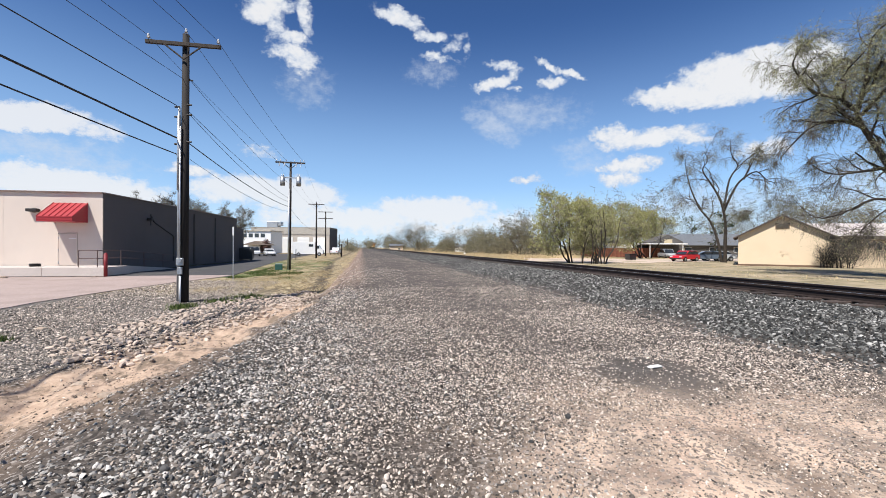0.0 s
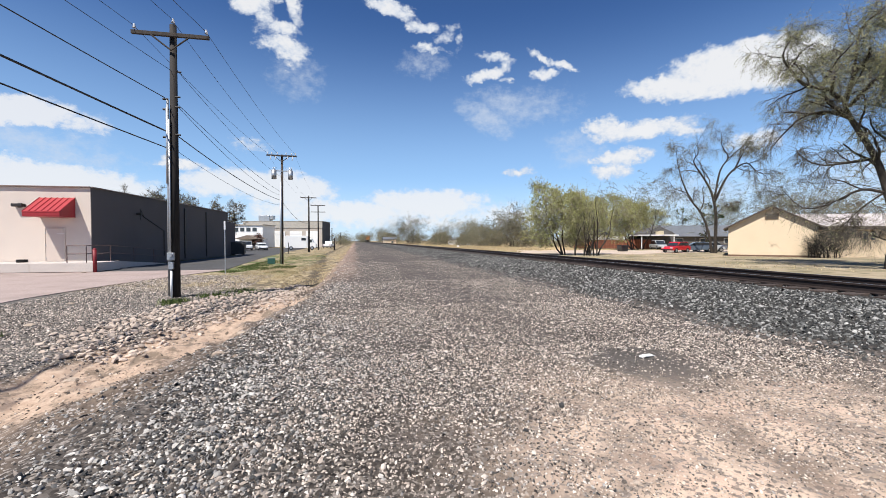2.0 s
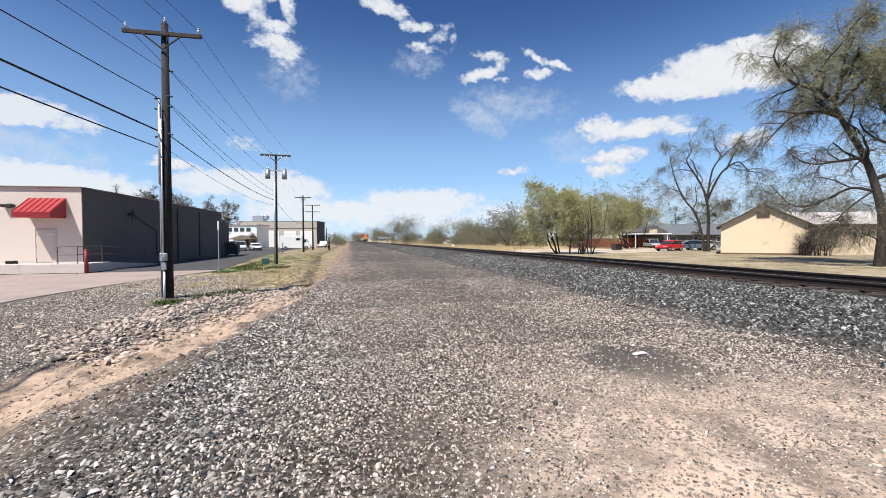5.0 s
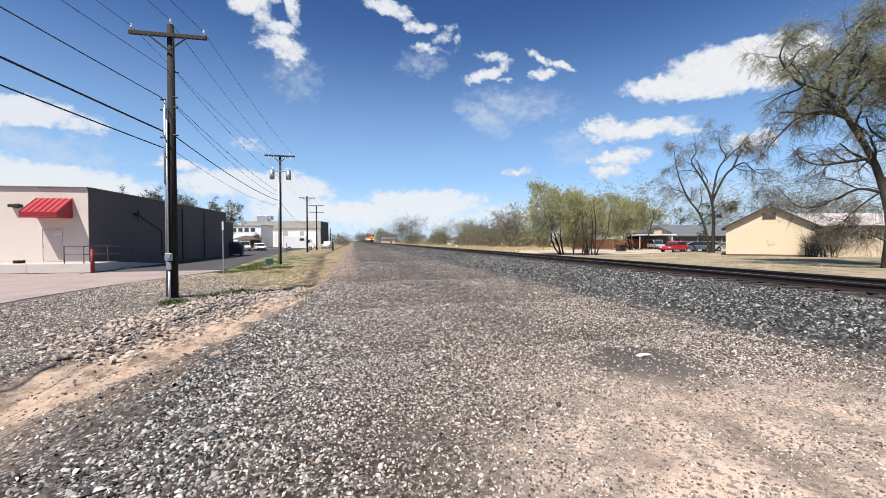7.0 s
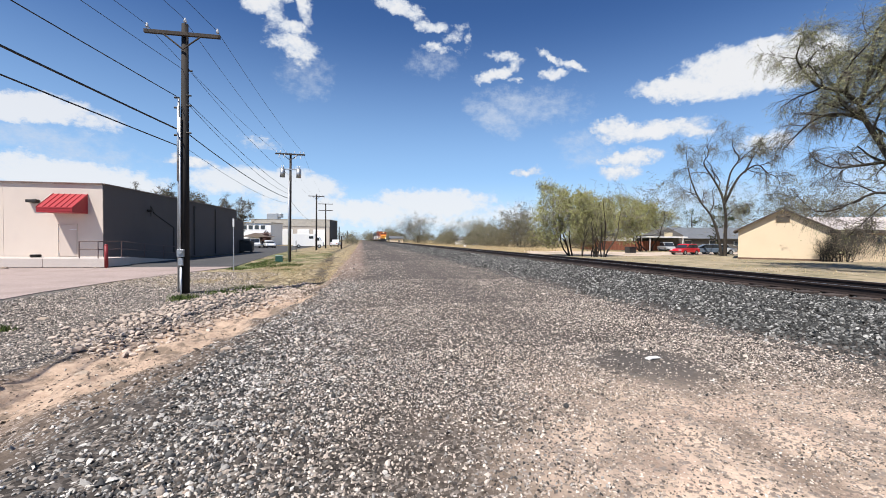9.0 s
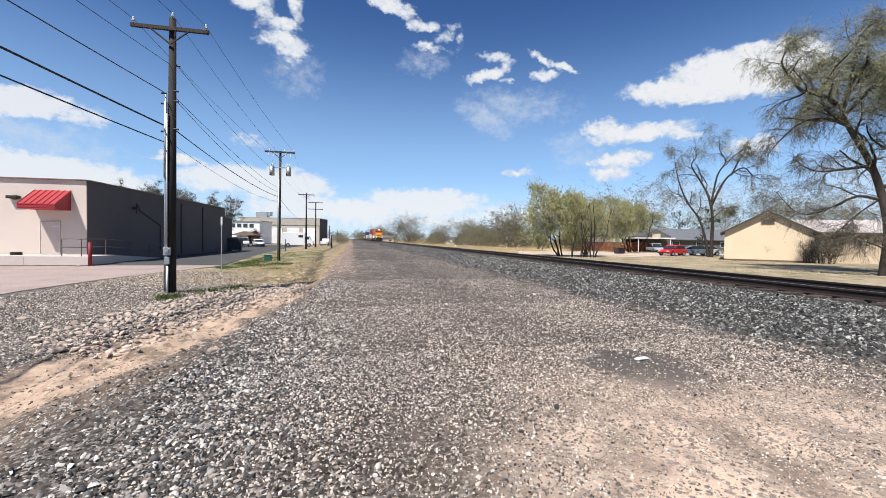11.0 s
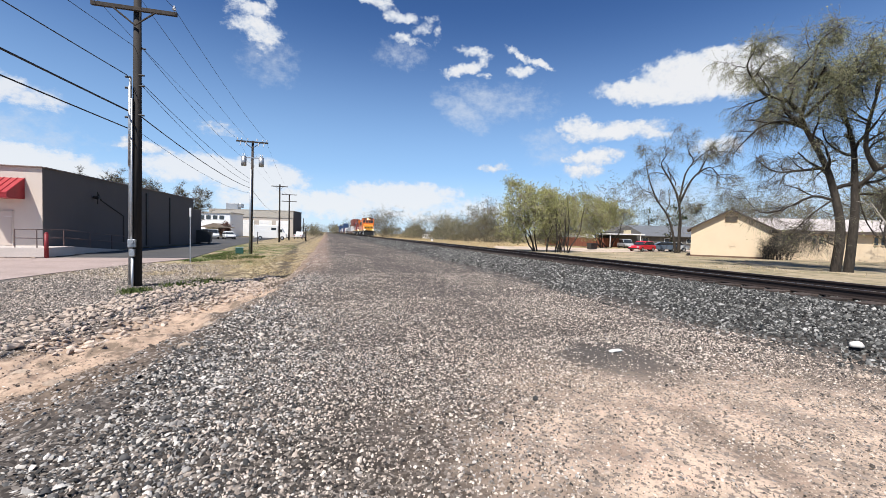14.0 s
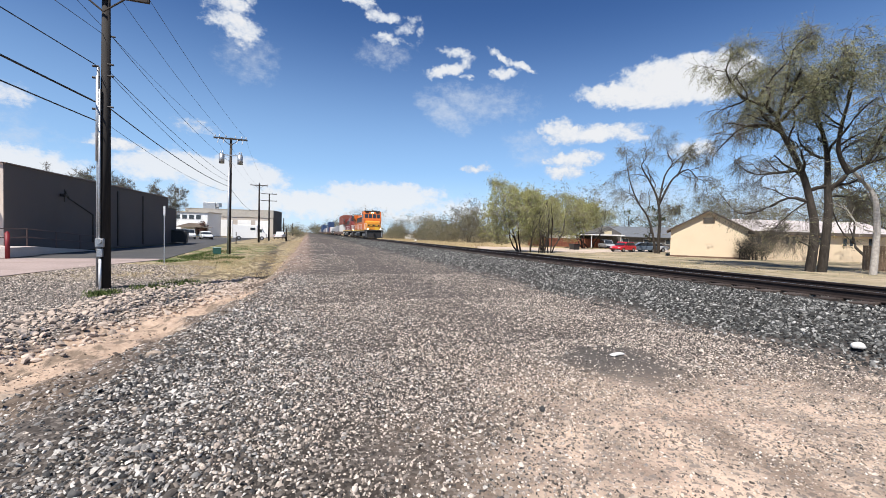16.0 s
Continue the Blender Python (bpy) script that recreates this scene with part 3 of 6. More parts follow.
# ---- loose stone ----
def stone_field(name, label, category, mat, xy, sizes, flat, shape, seed):
    """Thousands of angular stones lying on the ground, in one mesh."""
    rng = np.random.RandomState(seed)
    if shape == "ico":
        bm = bmesh.new()
        bmesh.ops.create_icosphere(bm, subdivisions=1, radius=1.0)
        base = np.array([v.co[:] for v in bm.verts])
        tri = np.array([[v.index for v in f.verts] for f in bm.faces])
        bm.free()
    elif shape == "chip":
        ring = [(math.cos(radians(a)), math.sin(radians(a)), -0.4) for a in (0, 72, 144, 216, 288)]
        base = np.array(ring + [(0.62 * math.cos(radians(a)), 0.62 * math.sin(radians(a)), 0.75) for a in (36, 156, 276)])
        tri = np.array([(0, 1, 5), (1, 6, 5), (1, 2, 6), (2, 3, 6), (3, 7, 6), (3, 4, 7), (4, 0, 7), (0, 5, 7), (5, 6, 7)])
    else:
        base = np.array([(1, 0, 0), (-1, 0, 0), (0, 1, 0), (0, -1, 0), (0, 0, 1), (0, 0, -1)], float)
        tri = np.array([(0, 2, 4), (2, 1, 4), (1, 3, 4), (3, 0, 4), (2, 0, 5), (1, 2, 5), (3, 1, 5), (0, 3, 5)])
    k, nv = len(xy), len(base)
    v = base[None] * rng.uniform(0.7, 1.25, (k, nv, 1)) + rng.uniform(-0.22, 0.22, (k, nv, 3))
    sc = sizes[:, None] * np.stack([rng.uniform(0.85, 1.6, k), rng.uniform(0.5, 0.9, k), rng.uniform(flat * 0.7, flat * 1.3, k)], -1)
    v = v * sc[:, None, :]
    a, b, c = rng.uniform(0, 6.283, k), rng.normal(0, 0.55, k), rng.normal(0, 0.55, k)
    x, y, z = v[..., 0], v[..., 1], v[..., 2]
    y, z = y * np.cos(b)[:, None] - z * np.sin(b)[:, None], y * np.sin(b)[:, None] + z * np.cos(b)[:, None]
    x, z = x * np.cos(c)[:, None] + z * np.sin(c)[:, None], -x * np.sin(c)[:, None] + z * np.cos(c)[:, None]
    x, y = x * np.cos(a)[:, None] - y * np.sin(a)[:, None], x * np.sin(a)[:, None] + y * np.cos(a)[:, None]
    gz = height(xy[:, 0], xy[:, 1]) + sizes * flat * rng.uniform(0.0, 0.55, k)
    v = np.stack([x + xy[:, :1], y + xy[:, 1:2], z + gz[:, None]], -1).reshape(-1, 3)
    f = (tri[None] + (np.arange(k) * nv)[:, None, None]).reshape(-1, 3)
    me = bpy.data.meshes.new(name)
    me.vertices.add(len(v))
    me.vertices.foreach_set("co", v.ravel())
    me.loops.add(f.size)
    me.loops.foreach_set("vertex_index", f.ravel().astype(np.int32))
    me.polygons.add(len(f))
    me.polygons.foreach_set("loop_start", np.arange(0, f.size, 3, dtype=np.int32))
    me.update()
    me.materials.append(mat)
    return tagged(new(name, me), label, category, kind="stuff")


def scatter(rng, n, x0, x1, y0, y1, keep=None):
    p = np.stack([rng.uniform(x0, x1, n), rng.uniform(y0, y1, n)], -1)
    return p if keep is None else p[rng.uniform(0, 1, n) < keep(p[:, 0], p[:, 1])]


def wave(x, y):
    return 0.5 * np.sin(x * 1.9 + y * 0.7) + 0.35 * np.sin(y * 1.3 - x * 1.1 + 2.0) + 0.25 * np.sin(x * 4.3 + 1.0) * np.sin(y * 3.1)


def sandiness(x, y):
    """1 where bare sandy soil shows through the stone."""
    f = 4.9 + 0.9 * wave(x, y) - y - 0.55 * np.abs(x - 3.3)
    return np.clip((f + 0.5) / 1.7, 0, 1) * np.clip((x - 0.2) / 1.7, 0, 1)


def build_stones():
    rng = np.random.RandomState(11)

    def keep(x, y):
        """Share of stone left on the road: less on sand, on the dark patch and along the wheel tracks."""
        patch = np.where((x - 3.55) ** 2 + (y - 4.85) ** 2 < 0.5 + 0.3 * wave(x * 3, y * 3), 0.2, 1.0)
        side = np.clip((x - np.interp(y, (3, 6, 12, 50), (-2.1, -2.4, -2.1, -1.7)) + 0.45 * fbm(x * 1.3, y * 0.8)) / 1.1, 0.10, 1.0)
        lanes = 1 - 0.55 * np.clip(1.4 - np.abs(x - 2.9), 0, 1) * np.clip((y - 5) / 6, 0, 1)
        return (1 - 0.30 * sandiness(x, y)) * patch * side * lanes * np.clip(0.85 + 0.5 * fbm(x * 0.9, y * 0.6, 4, 5.0), 0.35, 1.0)
    bands = ((60000, -2.6, 6.4, 1.5, 3.2), (92000, -3.3, 6.4, 3.2, 6.0), (56000, -2.6, 6.4, 6.0, 10.0), (34000, -2.2, 6.4, 10.0, 16.0),
             (18000, -2.2, 6.4, 16.0, 30.0), (9000, -1.9, 6.4, 30.0, 60.0), (5000, -1.8, 6.4, 60.0, 140.0))
    p = np.concatenate([scatter(rng, *b, keep) for b in bands])
    x, y = p[:, 0], p[:, 1]
    grow = np.interp(y, (3, 10, 25, 60), (1.0, 1.25, 1.6, 2.2))
    chunk = np.exp(rng.normal(0, 0.38, len(p)))
    slaty = rng.uniform(0, 1, len(p)) < np.clip(0.36 - 0.26 * x + 0.5 * fbm(x * 0.5, y * 0.3, 3, 2.0), 0.08, 0.92) * np.interp(y, (10, 22), (1, 0.4))
    coarse = np.clip(1.4 - 0.3 * (x + 1.0), 1.0, 1.4)
    size = np.clip(0.0080 * chunk * grow * coarse * (1 - 0.30 * sandiness(x, y)), 0.0035, 0.05)
    pale = (rng.uniform(0, 1, len(p)) < np.clip(1.1 * sandiness(x, y) + 0.45 * np.clip(fbm(x * 0.6, y * 0.35, 4, 13.0), 0, 1) * (y < 14), 0, 0.8)) & ~slaty
    stone_field("road_gravel", "pinkish-grey crushed gravel scattered over the service road", "gravel", GRAVEL, p[~slaty & ~pale], size[~slaty & ~pale], 0.75, "chip", 1)
    stone_field("sandy_gravel", "pale pinkish pebbles bedded in the sandy ground", "gravel", PALE_GRAVEL, p[pale], size[pale], 0.7, "chip", 7)
    stone_field("shoulder_gravel", "coarse slate-grey broken stone on the road shoulder", "gravel", SLATE, p[slaty], size[slaty], 0.7, "chip", 5)
    p = np.concatenate([scatter(rng, 36000, 6.1, 9.0, 1.5, 12.0), scatter(rng, 24000, 6.0, 9.0, 12.0, 30.0), scatter(rng, 9000, 6.0, 9.0, 30.0, 60.0), scatter(rng, 5000, 6.0, 9.0, 60.0, 130.0)])
    edge = 6.6 + 0.35 * wave(p[:, 1], p[:, 0])
    p = p[rng.uniform(0, 1, len(p)) < np.clip((p[:, 0] - edge) / 0.7 + 0.5, 0.15, 1.0)]
    s = 0.0205 * np.exp(rng.normal(0, 0.28, len(p))) * np.interp(p[:, 1], (5, 20, 60), (1.0, 1.25, 1.9))
    stone_field("track_ballast", "angular blue-grey ballast heaped beside the rails", "ballast", BALLAST, p, s, 0.8, "chip", 2)
    p = np.concatenate([scatter(rng, 7000, 9.0, 12.4, 2.0, 30.0), scatter(rng, 4000, 9.0, 12.4, 30.0, 70.0)])
    s = rng.uniform(0.02, 0.04, len(p)) * np.interp(p[:, 1], (5, 20, 60), (1.0, 1.3, 1.8))
    stone_field("crib_ballast", "grey ballast packed between the ties", "ballast", BALLAST, p, s, 0.7, "chip", 3)
    far = lambda x, y: np.where((x < np.interp(y, (6, 15.5), (-5.15, -3.1)) + 0.35 * wave(y, x)) & ((x > -10.4) | (y < 10.9)), 1.0, 0.06)
    p = np.concatenate([scatter(rng, 46000, -11.5, -3.4, 4.5, 14.0, far), scatter(rng, 24000, -10.3, -4.6, 14.0, 25.5, far)])
    s = 0.0135 * np.exp(rng.normal(0, 0.3, len(p))) * np.interp(p[:, 1], (6, 24), (0.9, 1.4))
    stone_field("landscape_gravel", "grey-brown landscape gravel beside the car park", "gravel", GRAVEL, p, s, 0.7, "chip", 4)
    # clods and pebbles on the bare soil of the bank
    p = scatter(rng, 9000, -5.2, -1.2, 4.5, 16.0, lambda x, y: np.clip(0.45 + 0.9 * fbm(x * 1.1, y * 0.9, 4, 8.0), 0.03, 1.0))
    s = np.clip(0.010 * np.exp(rng.normal(0, 0.55, len(p))), 0.004, 0.06)
    stone_field("soil_clods", "brown clods and pebbles on the eroded bank", "soil", CLOD, p, s, 0.6, "chip", 6)


build_stones()


def build_cobbles():
    """River cobbles in the ditch: a band from the near edge of the drain to the weeds."""
    rng = random.Random(21)
    bed = empty("cobble_bed", pose(0, 0, 0), "tan rounded river cobbles heaped in the ditch", "rocks")
    kinds = []
    for i in range(7):
        bm = bmesh.new()
        bmesh.ops.create_icosphere(bm, subdivisions=1, radius=1.0)
        for v in bm.verts:
            v.co *= rng.uniform(0.72, 1.2)
            v.co.z *= rng.uniform(0.55, 0.7)
            v.co.y *= 0.8
        me = bpy.data.meshes.new("cobble")
        bm.to_mesh(me)
        bm.free()
        me.materials.append(COBBLE)
        kinds.append(me)
    spots = []
    tries = 0
    while len(spots) < 1350 and tries < 30000:
        tries += 1
        y = rng.uniform(8.4, 20.0)
        mid = float(np.interp(y, (8.4, 9.6, 11, 13, 16, 18.5, 20), (-4.5, -4.75, -4.8, -4.35, -3.5, -2.95, -2.6)))
        half = float(np.interp(y, (8.4, 9.6, 11, 16, 18.5, 20), (0.5, 0.95, 1.2, 1.35, 0.95, 0.4)))
        x = mid + half * rng.uniform(-1, 1) + rng.gauss(0, 0.14)
        r = min(0.115, 0.052 * math.exp(rng.gauss(0, 0.34)))
        if all((x - a) ** 2 + (y - b) ** 2 > (0.70 * (r + c)) ** 2 for a, b, c in spots):
            spots.append((x, y, r))
    spots.sort(key=lambda s: s[1])
    rest = bmesh.new()
    for i, (x, y, r) in enumerate(spots):
        z = float(height(np.array(x), np.array(y))) + r * rng.uniform(0.2, 0.5)
        m = Matrix.LocRotScale((x, y, z), Euler((rng.uniform(-.4, .4), rng.uniform(-.4, .4), rng.uniform(0, 6.3))), (r * rng.uniform(0.9, 1.3), r, r * rng.uniform(0.8, 1.1)))
        if i < 300:
            o = new("cobble", kinds[i % 7])
            o.parent = bed
            o.matrix_basis = m
        else:
            tmp = bmesh.new()
            tmp.from_mesh(kinds[i % 7])
            tmp.transform(m)
            me = bpy.data.meshes.new("tmp")
            tmp.to_mesh(me)
            tmp.free()
            rest.from_mesh(me)
            bpy.data.meshes.remove(me)
    tagged(part("cobble_heap", rest, COBBLE, bed), kind="stuff")


build_cobbles()


# ---- trees ----
class Tree:
    """Grows tapered limbs; fine twigs and leaves go into meshes of their own."""

    def __init__(self, seed, droop=0.0, wander=0.22, leaf=0.06, leaves=5, kids=(6, 7, 6), twig_len=0.9, twig_r=(0.007, 0.016), segs=4):
        self.r = random.Random(seed)
        self.droop, self.wander, self.leaf, self.leaves, self.kids, self.twig_len, self.twig_r, self.segs = droop, wander, leaf, leaves, kids, twig_len, twig_r, segs
        self.wood, self.fine, self.green = ([], []), ([], []), ([], [])

    def sweep(self, pts, r0, r1, sides, store):
        verts, faces = store
        start = len(verts)
        n = len(pts)
        for i, p in enumerate(pts):
            d = (pts[min(i + 1, n - 1)] - pts[max(i - 1, 0)]).normalized()
            a = d.orthogonal().normalized()
            b = d.cross(a)
            r = r0 + (r1 - r0) * (i / (n - 1))
            for k in range(sides):
                t = 2 * math.pi * k / sides
                verts.append(p + (a * math.cos(t) + b * math.sin(t)) * r)
        for i in range(n - 1):
            for k in range(sides):
                a, b = start + i * sides + k, start + i * sides + (k + 1) % sides
                faces.append((a, b, b + sides, a + sides))

    def path(self, p, d, length, level):
        r = self.r
        n = {0: 7, 1: 7, 2: 6, 3: self.segs + 1}.get(level, self.segs)
        pts = [p.copy()]
        lift = (0.10, 0.10, 0.02, -self.droop * 0.6, -self.droop)[min(level, 4)]
        for i in range(n):
            d = (d + Vector((r.gauss(0, 1), r.gauss(0, 1), r.gauss(0, 0.7))) * self.wander + Vector((0, 0, lift))).normalized()
            p = p + d * (length / n)
            pts.append(p)
        return pts

    def leaf_at(self, p):
        r, s = self.r, self.leaf * self.r.uniform(0.6, 1.3)
        a = Vector((r.gauss(0, 1), r.gauss(0, 1), r.gauss(0, 1))).normalized()
        b = a.orthogonal().normalized()
        verts, faces = self.green
        k = len(verts)
        verts += [p - a * s, p + b * s * 0.55, p + a * s, p - b * s * 0.55]
        faces.append((k, k + 1, k + 2, k + 3))

    def limb(self, pts, r0, r1, level, top=4, bare=0.25, reach=1.0):
        sides = (9, 7, 5, 4, 3)[min(level, 4)]
        self.sweep(pts, r0, r1, sides, self.wood if level < 3 else self.fine)
        r = self.r
        n = len(pts)
        length = sum((pts[i + 1] - pts[i]).length for i in range(n - 1))
        if level >= top:
            for k in range(self.leaves):
                i = r.randrange(1, n)
                self.leaf_at(pts[i] + Vector((r.gauss(0, .07), r.gauss(0, .07), r.gauss(0, .07))))
            return
        count = self.kids[min(level, len(self.kids) - 1)]
        for k in range(count):
            t = bare + (1 - bare) * (k + r.random()) / count
            f = t * (n - 1)
            i = min(int(f), n - 2)
            p = pts[i].lerp(pts[i + 1], f - i)
            d = (pts[i + 1] - pts[i]).normalized()
            side = d.orthogonal().normalized()
            side.rotate(Matrix.Rotation(r.uniform(0, 6.283), 3, d))
            spread = r.uniform(0.55, 1.15)
            way = (d * math.cos(spread) + side * math.sin(spread)).normalized()
            rr = (r0 + (r1 - r0) * t) * r.uniform(0.45, 0.7)
            if level + 1 >= top:
                ln, rr = self.twig_len * r.uniform(0.6, 1.3), max(self.twig_r[0], min(rr, self.twig_r[1]))
            else:
                ln = length * r.uniform(0.38, 0.62) * (1.15 - 0.5 * t) * reach
            sub = self.path(p, way, ln, level + 1)
            self.limb(sub, rr, rr * 0.35, level + 1, top, 0.2, reach)

    def finish(self, name, m, label, bark, twig, leaf, scale=1.0, group="", branches="branches"):
        tree = empty(name, m, label, "tree", group)
        tree.scale = (scale,) * 3
        for nm, store, mat, sm in (("trunk", self.wood, bark, True), ("branchwork", self.fine, twig, False), ("crown", self.green, leaf, False)):
            if store[0]:
                o = mesh_object(nm, store[0], store[1], mat, tree, sm)
                if nm != "trunk":
                    o["kind"] = "stuff"
        return tree


def curve(points, n=4):
    """Smooth line through control points (Catmull-Rom)."""
    p = [Vector(q) for q in points]
    p = [p[0] * 2 - p[1]] + p + [p[-1] * 2 - p[-2]]
    out = []
    for i in range(1, len(p) - 2):
        for k in range(n):
            t = k / n
            a, b, c, d = p[i - 1:i + 3]
            out.append(0.5 * ((2 * b) + (c - a) * t + (2 * a - 5 * b + 4 * c - d) * t * t + (3 * b - a - 3 * c + d) * t ** 3))
    return out + [p[-2]]


def random_tree(seed, h, trunks=1, spread=0.5, droop=0.1, leaf=0.07, leaves=5, kids=(6, 6, 6), base_r=None, low=0.25, lean=0.0, wander=0.22, twig_len=0.8, top=4, twig_r=(0.016, 0.026), segs=2):
    t = Tree(seed, droop, wander, leaf, leaves, kids, twig_len, twig_r, segs)
    r = t.r
    for i in range(trunks):
        a = r.uniform(0, 6.283)
        off = Vector((math.cos(a), math.sin(a), 0)) * (0.35 if trunks > 1 else 0)
        d = Vector((math.cos(a) * spread * (0.5 if trunks > 1 else 0.12), math.sin(a) * spread * (0.5 if trunks > 1 else 0.12), 1)).normalized()
        pts = t.path(off, d, h * r.uniform(0.8, 1.0), 0)
        br = base_r or h * (0.022 if trunks == 1 else 0.012)
        t.limb(pts, br, br * 0.2, 0, top, low, spread / 0.5)
    return t


# ---- tan commercial building ----
def build_tan_building():
    b = empty("commercial_building", pose(-17.2, 31.75, -0.3, 0, 0, -3.3), "low tan stucco commercial building with a flat parapet roof", "building")
    W, L, H = 34.0, 24.6, 5.42
    bm = boxes(((-W / 2, L / 2, H / 2), (W, L, H)))
    part("wall", bm, STUCCO, b)
    # thin sheet over the side; its shade is painted into the colour
    part("side_wall", boxes(((0.02, L / 2 + 0.002, H / 2), (0.04, L - 0.004, H))), STUCCO_SHADED, b, "side wall in stucco darkened to carry its shade")
    bm = bmesh.new()
    for c, s in (((-W / 2, -0.0, H + 0.03), (W + 0.1, 0.30, 0.07)), ((0.0, L / 2, H + 0.03), (0.30, L, 0.07)), ((-W / 2, L, H + 0.03), (W, 0.3, 0.07))):
        box(bm, c, s, bevel=0.01)
    part("coping", bm, surface("brown_flashing", (0.20, 0.15, 0.13), 0.6, vary=0.2), b)
    # vertical control joints
    for y in (13.4,):
        part("wall_joint", boxes(((0.03, y, H / 2), (0.03, 0.05, H - 0.1))), DARK_METAL, b)
    part("wall_joint", boxes(((-5.9, -0.006, H / 2), (0.03, 0.012, H - 0.1))), STUCCO, b)
    # service door with its hood
    door = part("door", boxes(((-2.1, -0.025, 1.62), (1.05, 0.05, 2.12)), bevel=0.008), surface("tan_door_paint", (0.55, 0.46, 0.40), 0.6, vary=0.05), b, "tan steel service door")
    bm = bmesh.new()
    for c, s in (((-2.67, -0.03, 1.62), (0.05, 0.06, 2.18)), ((-1.53, -0.03, 1.62), (0.05, 0.06, 2.18)), ((-2.1, -0.03, 2.72), (1.2, 0.06, 0.05))):
        box(bm, c, s)
    part("door_frame", bm, STUCCO, door)
    part("pull_plate", boxes(((-1.75, -0.06, 2.35), (0.42, 0.03, 0.03))), WHITE, b)
    for z in (0.75, 1.6, 2.4):
        part("hinge", boxes(((-2.62, -0.065, z), (0.04, 0.02, 0.12))), GREY_METAL, door)
    # red standing-seam awning
    x0, x1, d, zt, zl = -2.95, -0.90, 1.35, 4.72, 3.74
    aw = part("awning", extrude([(-d, zl - 0.32), (-d, zl), (0, zt), (0, zl - 0.32)], x1 - x0), RED_METAL, b, "red standing-seam metal awning")
    aw.rotation_euler = (0, 0, math.pi / 2)
    aw.location = ((x0 + x1) / 2, 0, 0)
    aw.scale = (1, 1, 1)
    for i in range(7):
        u = -(x1 - x0) / 2 + i * (x1 - x0) / 6
        bm = bmesh.new()
        a, c = Vector((-d, u, zl)), Vector((0, u, zt))
        rod(bm, a + Vector((0, 0, 0.02)), c + Vector((0, 0, 0.02)), 0.028, sides=4)
        part("seam", bm, RED_METAL, aw)
    part("fascia", boxes(((-d - 0.012, 0, zl - 0.17), (0.024, x1 - x0, 0.10)), ((-d - 0.012, 0, zl - 0.02), (0.03, x1 - x0 + 0.02, 0.05))), RED_METAL, aw)
    # wall lamps
    for (px, py, ax) in ((-4.05, -0.2, 0),):
        lamp = part("wall_lamp", boxes(((px, -0.17, 4.2), (0.62, 0.34, 0.2)), ((px, -0.04, 4.2), (0.25, 0.08, 0.3)), bevel=0.03), DARK_METAL, b, "bronze wall pack lamp")
    bm = bmesh.new()
    box(bm, (0.30, 5.0, 4.0), (0.36, 0.30, 0.2), bevel=0.04)
    rod(bm, (0.05, 5.55, 4.45), (0.05, 5.55, 3.55), 0.035)
    rod(bm, (0.05, 5.2, 4.0), (0.05, 5.6, 4.0), 0.04)
    part("wall_lamp", bm, DARK_METAL, b)
    part("conduit", rods(((0.06, 5.6, 4.3), (0.06, 6.0, 3.85), 0.055), ((0.06, 6.0, 3.85), (0.06, 9.1, 2.78), 0.055), ((0.06, 9.1, 2.78), (0.06, 9.1, 0.5), 0.055)), DARK_METAL, b, "dark conduit running down the shaded wall")
    part("downspout", boxes(((0.08, 18.0, 2.6), (0.10, 0.16, 4.9)), bevel=0.01), DARK_METAL, b)
    part("downspout", boxes(((0.08, 13.0, 2.6), (0.10, 0.16, 4.9)), bevel=0.01), DARK_METAL, b)
    # the rear wing takes the same shade-darkened stucco
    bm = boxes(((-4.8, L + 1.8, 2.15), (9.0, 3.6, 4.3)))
    part("rear_wing", bm, STUCCO_SHADED, b)
    # loading platform with rails
    p = empty("loading_platform", pose(-17.2, 31.75, -0.3, 0, 0, -3.3), "pale concrete loading platform with a pipe railing", "platform")
    bm = bmesh.new()
    x = -0.02
    for i, w in enumerate((3.4, 4.4, 4.6, 5.0, 5.0)):
        box(bm, (x - w / 2 + 1.75, -1.35, 0.27), (w - 0.015, 2.6, 0.54), bevel=0.012)
        x -= w
    part("platform", bm, CURB, p)
    bm = extrude([(0, 0), (0, 0.54), (7.2, 0.0)], 1.25)
    ramp = part("ramp", bm, CURB, p)
    ramp.rotation_euler, ramp.location = (0, 0, math.pi / 2), (0.67, 0.0, 0.0)
    rail = bmesh.new()
    posts = [(0.2, -2.45, 0.54), (1.25, -2.45, 0.54), (1.25, -0.2, 0.54), (1.25, 2.4, 0.36), (1.25, 5.0, 0.17), (1.25, 7.4, 0.02)]
    for q in posts:
        rod(rail, q, (q[0], q[1], q[2] + 1.05), 0.027)
    for h in (1.05, 0.55):
        for a, c in zip(posts[:-1], posts[1:]):
            rod(rail, (a[0], a[1], a[2] + h), (c[0], c[1], c[2] + h), 0.027)
    part("railing", rail, surface("brown_rail_paint", (0.12, 0.075, 0.065), 0.6, vary=0.2), p, "brown pipe railing")
    bo = empty("bollard", pose(-15.55, 29.05, -0.33), "red painted steel bollard at the platform corner", "bollard")
    bm = rods(((0, 0, 0), (0, 0, 1.38), 0.10), sides=16)
    bmesh.ops.create_uvsphere(bm, u_segments=14, v_segments=8, radius=0.10, matrix=Matrix.Translation((0, 0, 1.38)))
    part("post", bm, RED_PAINT, bo, smooth=True)


build_tan_building()


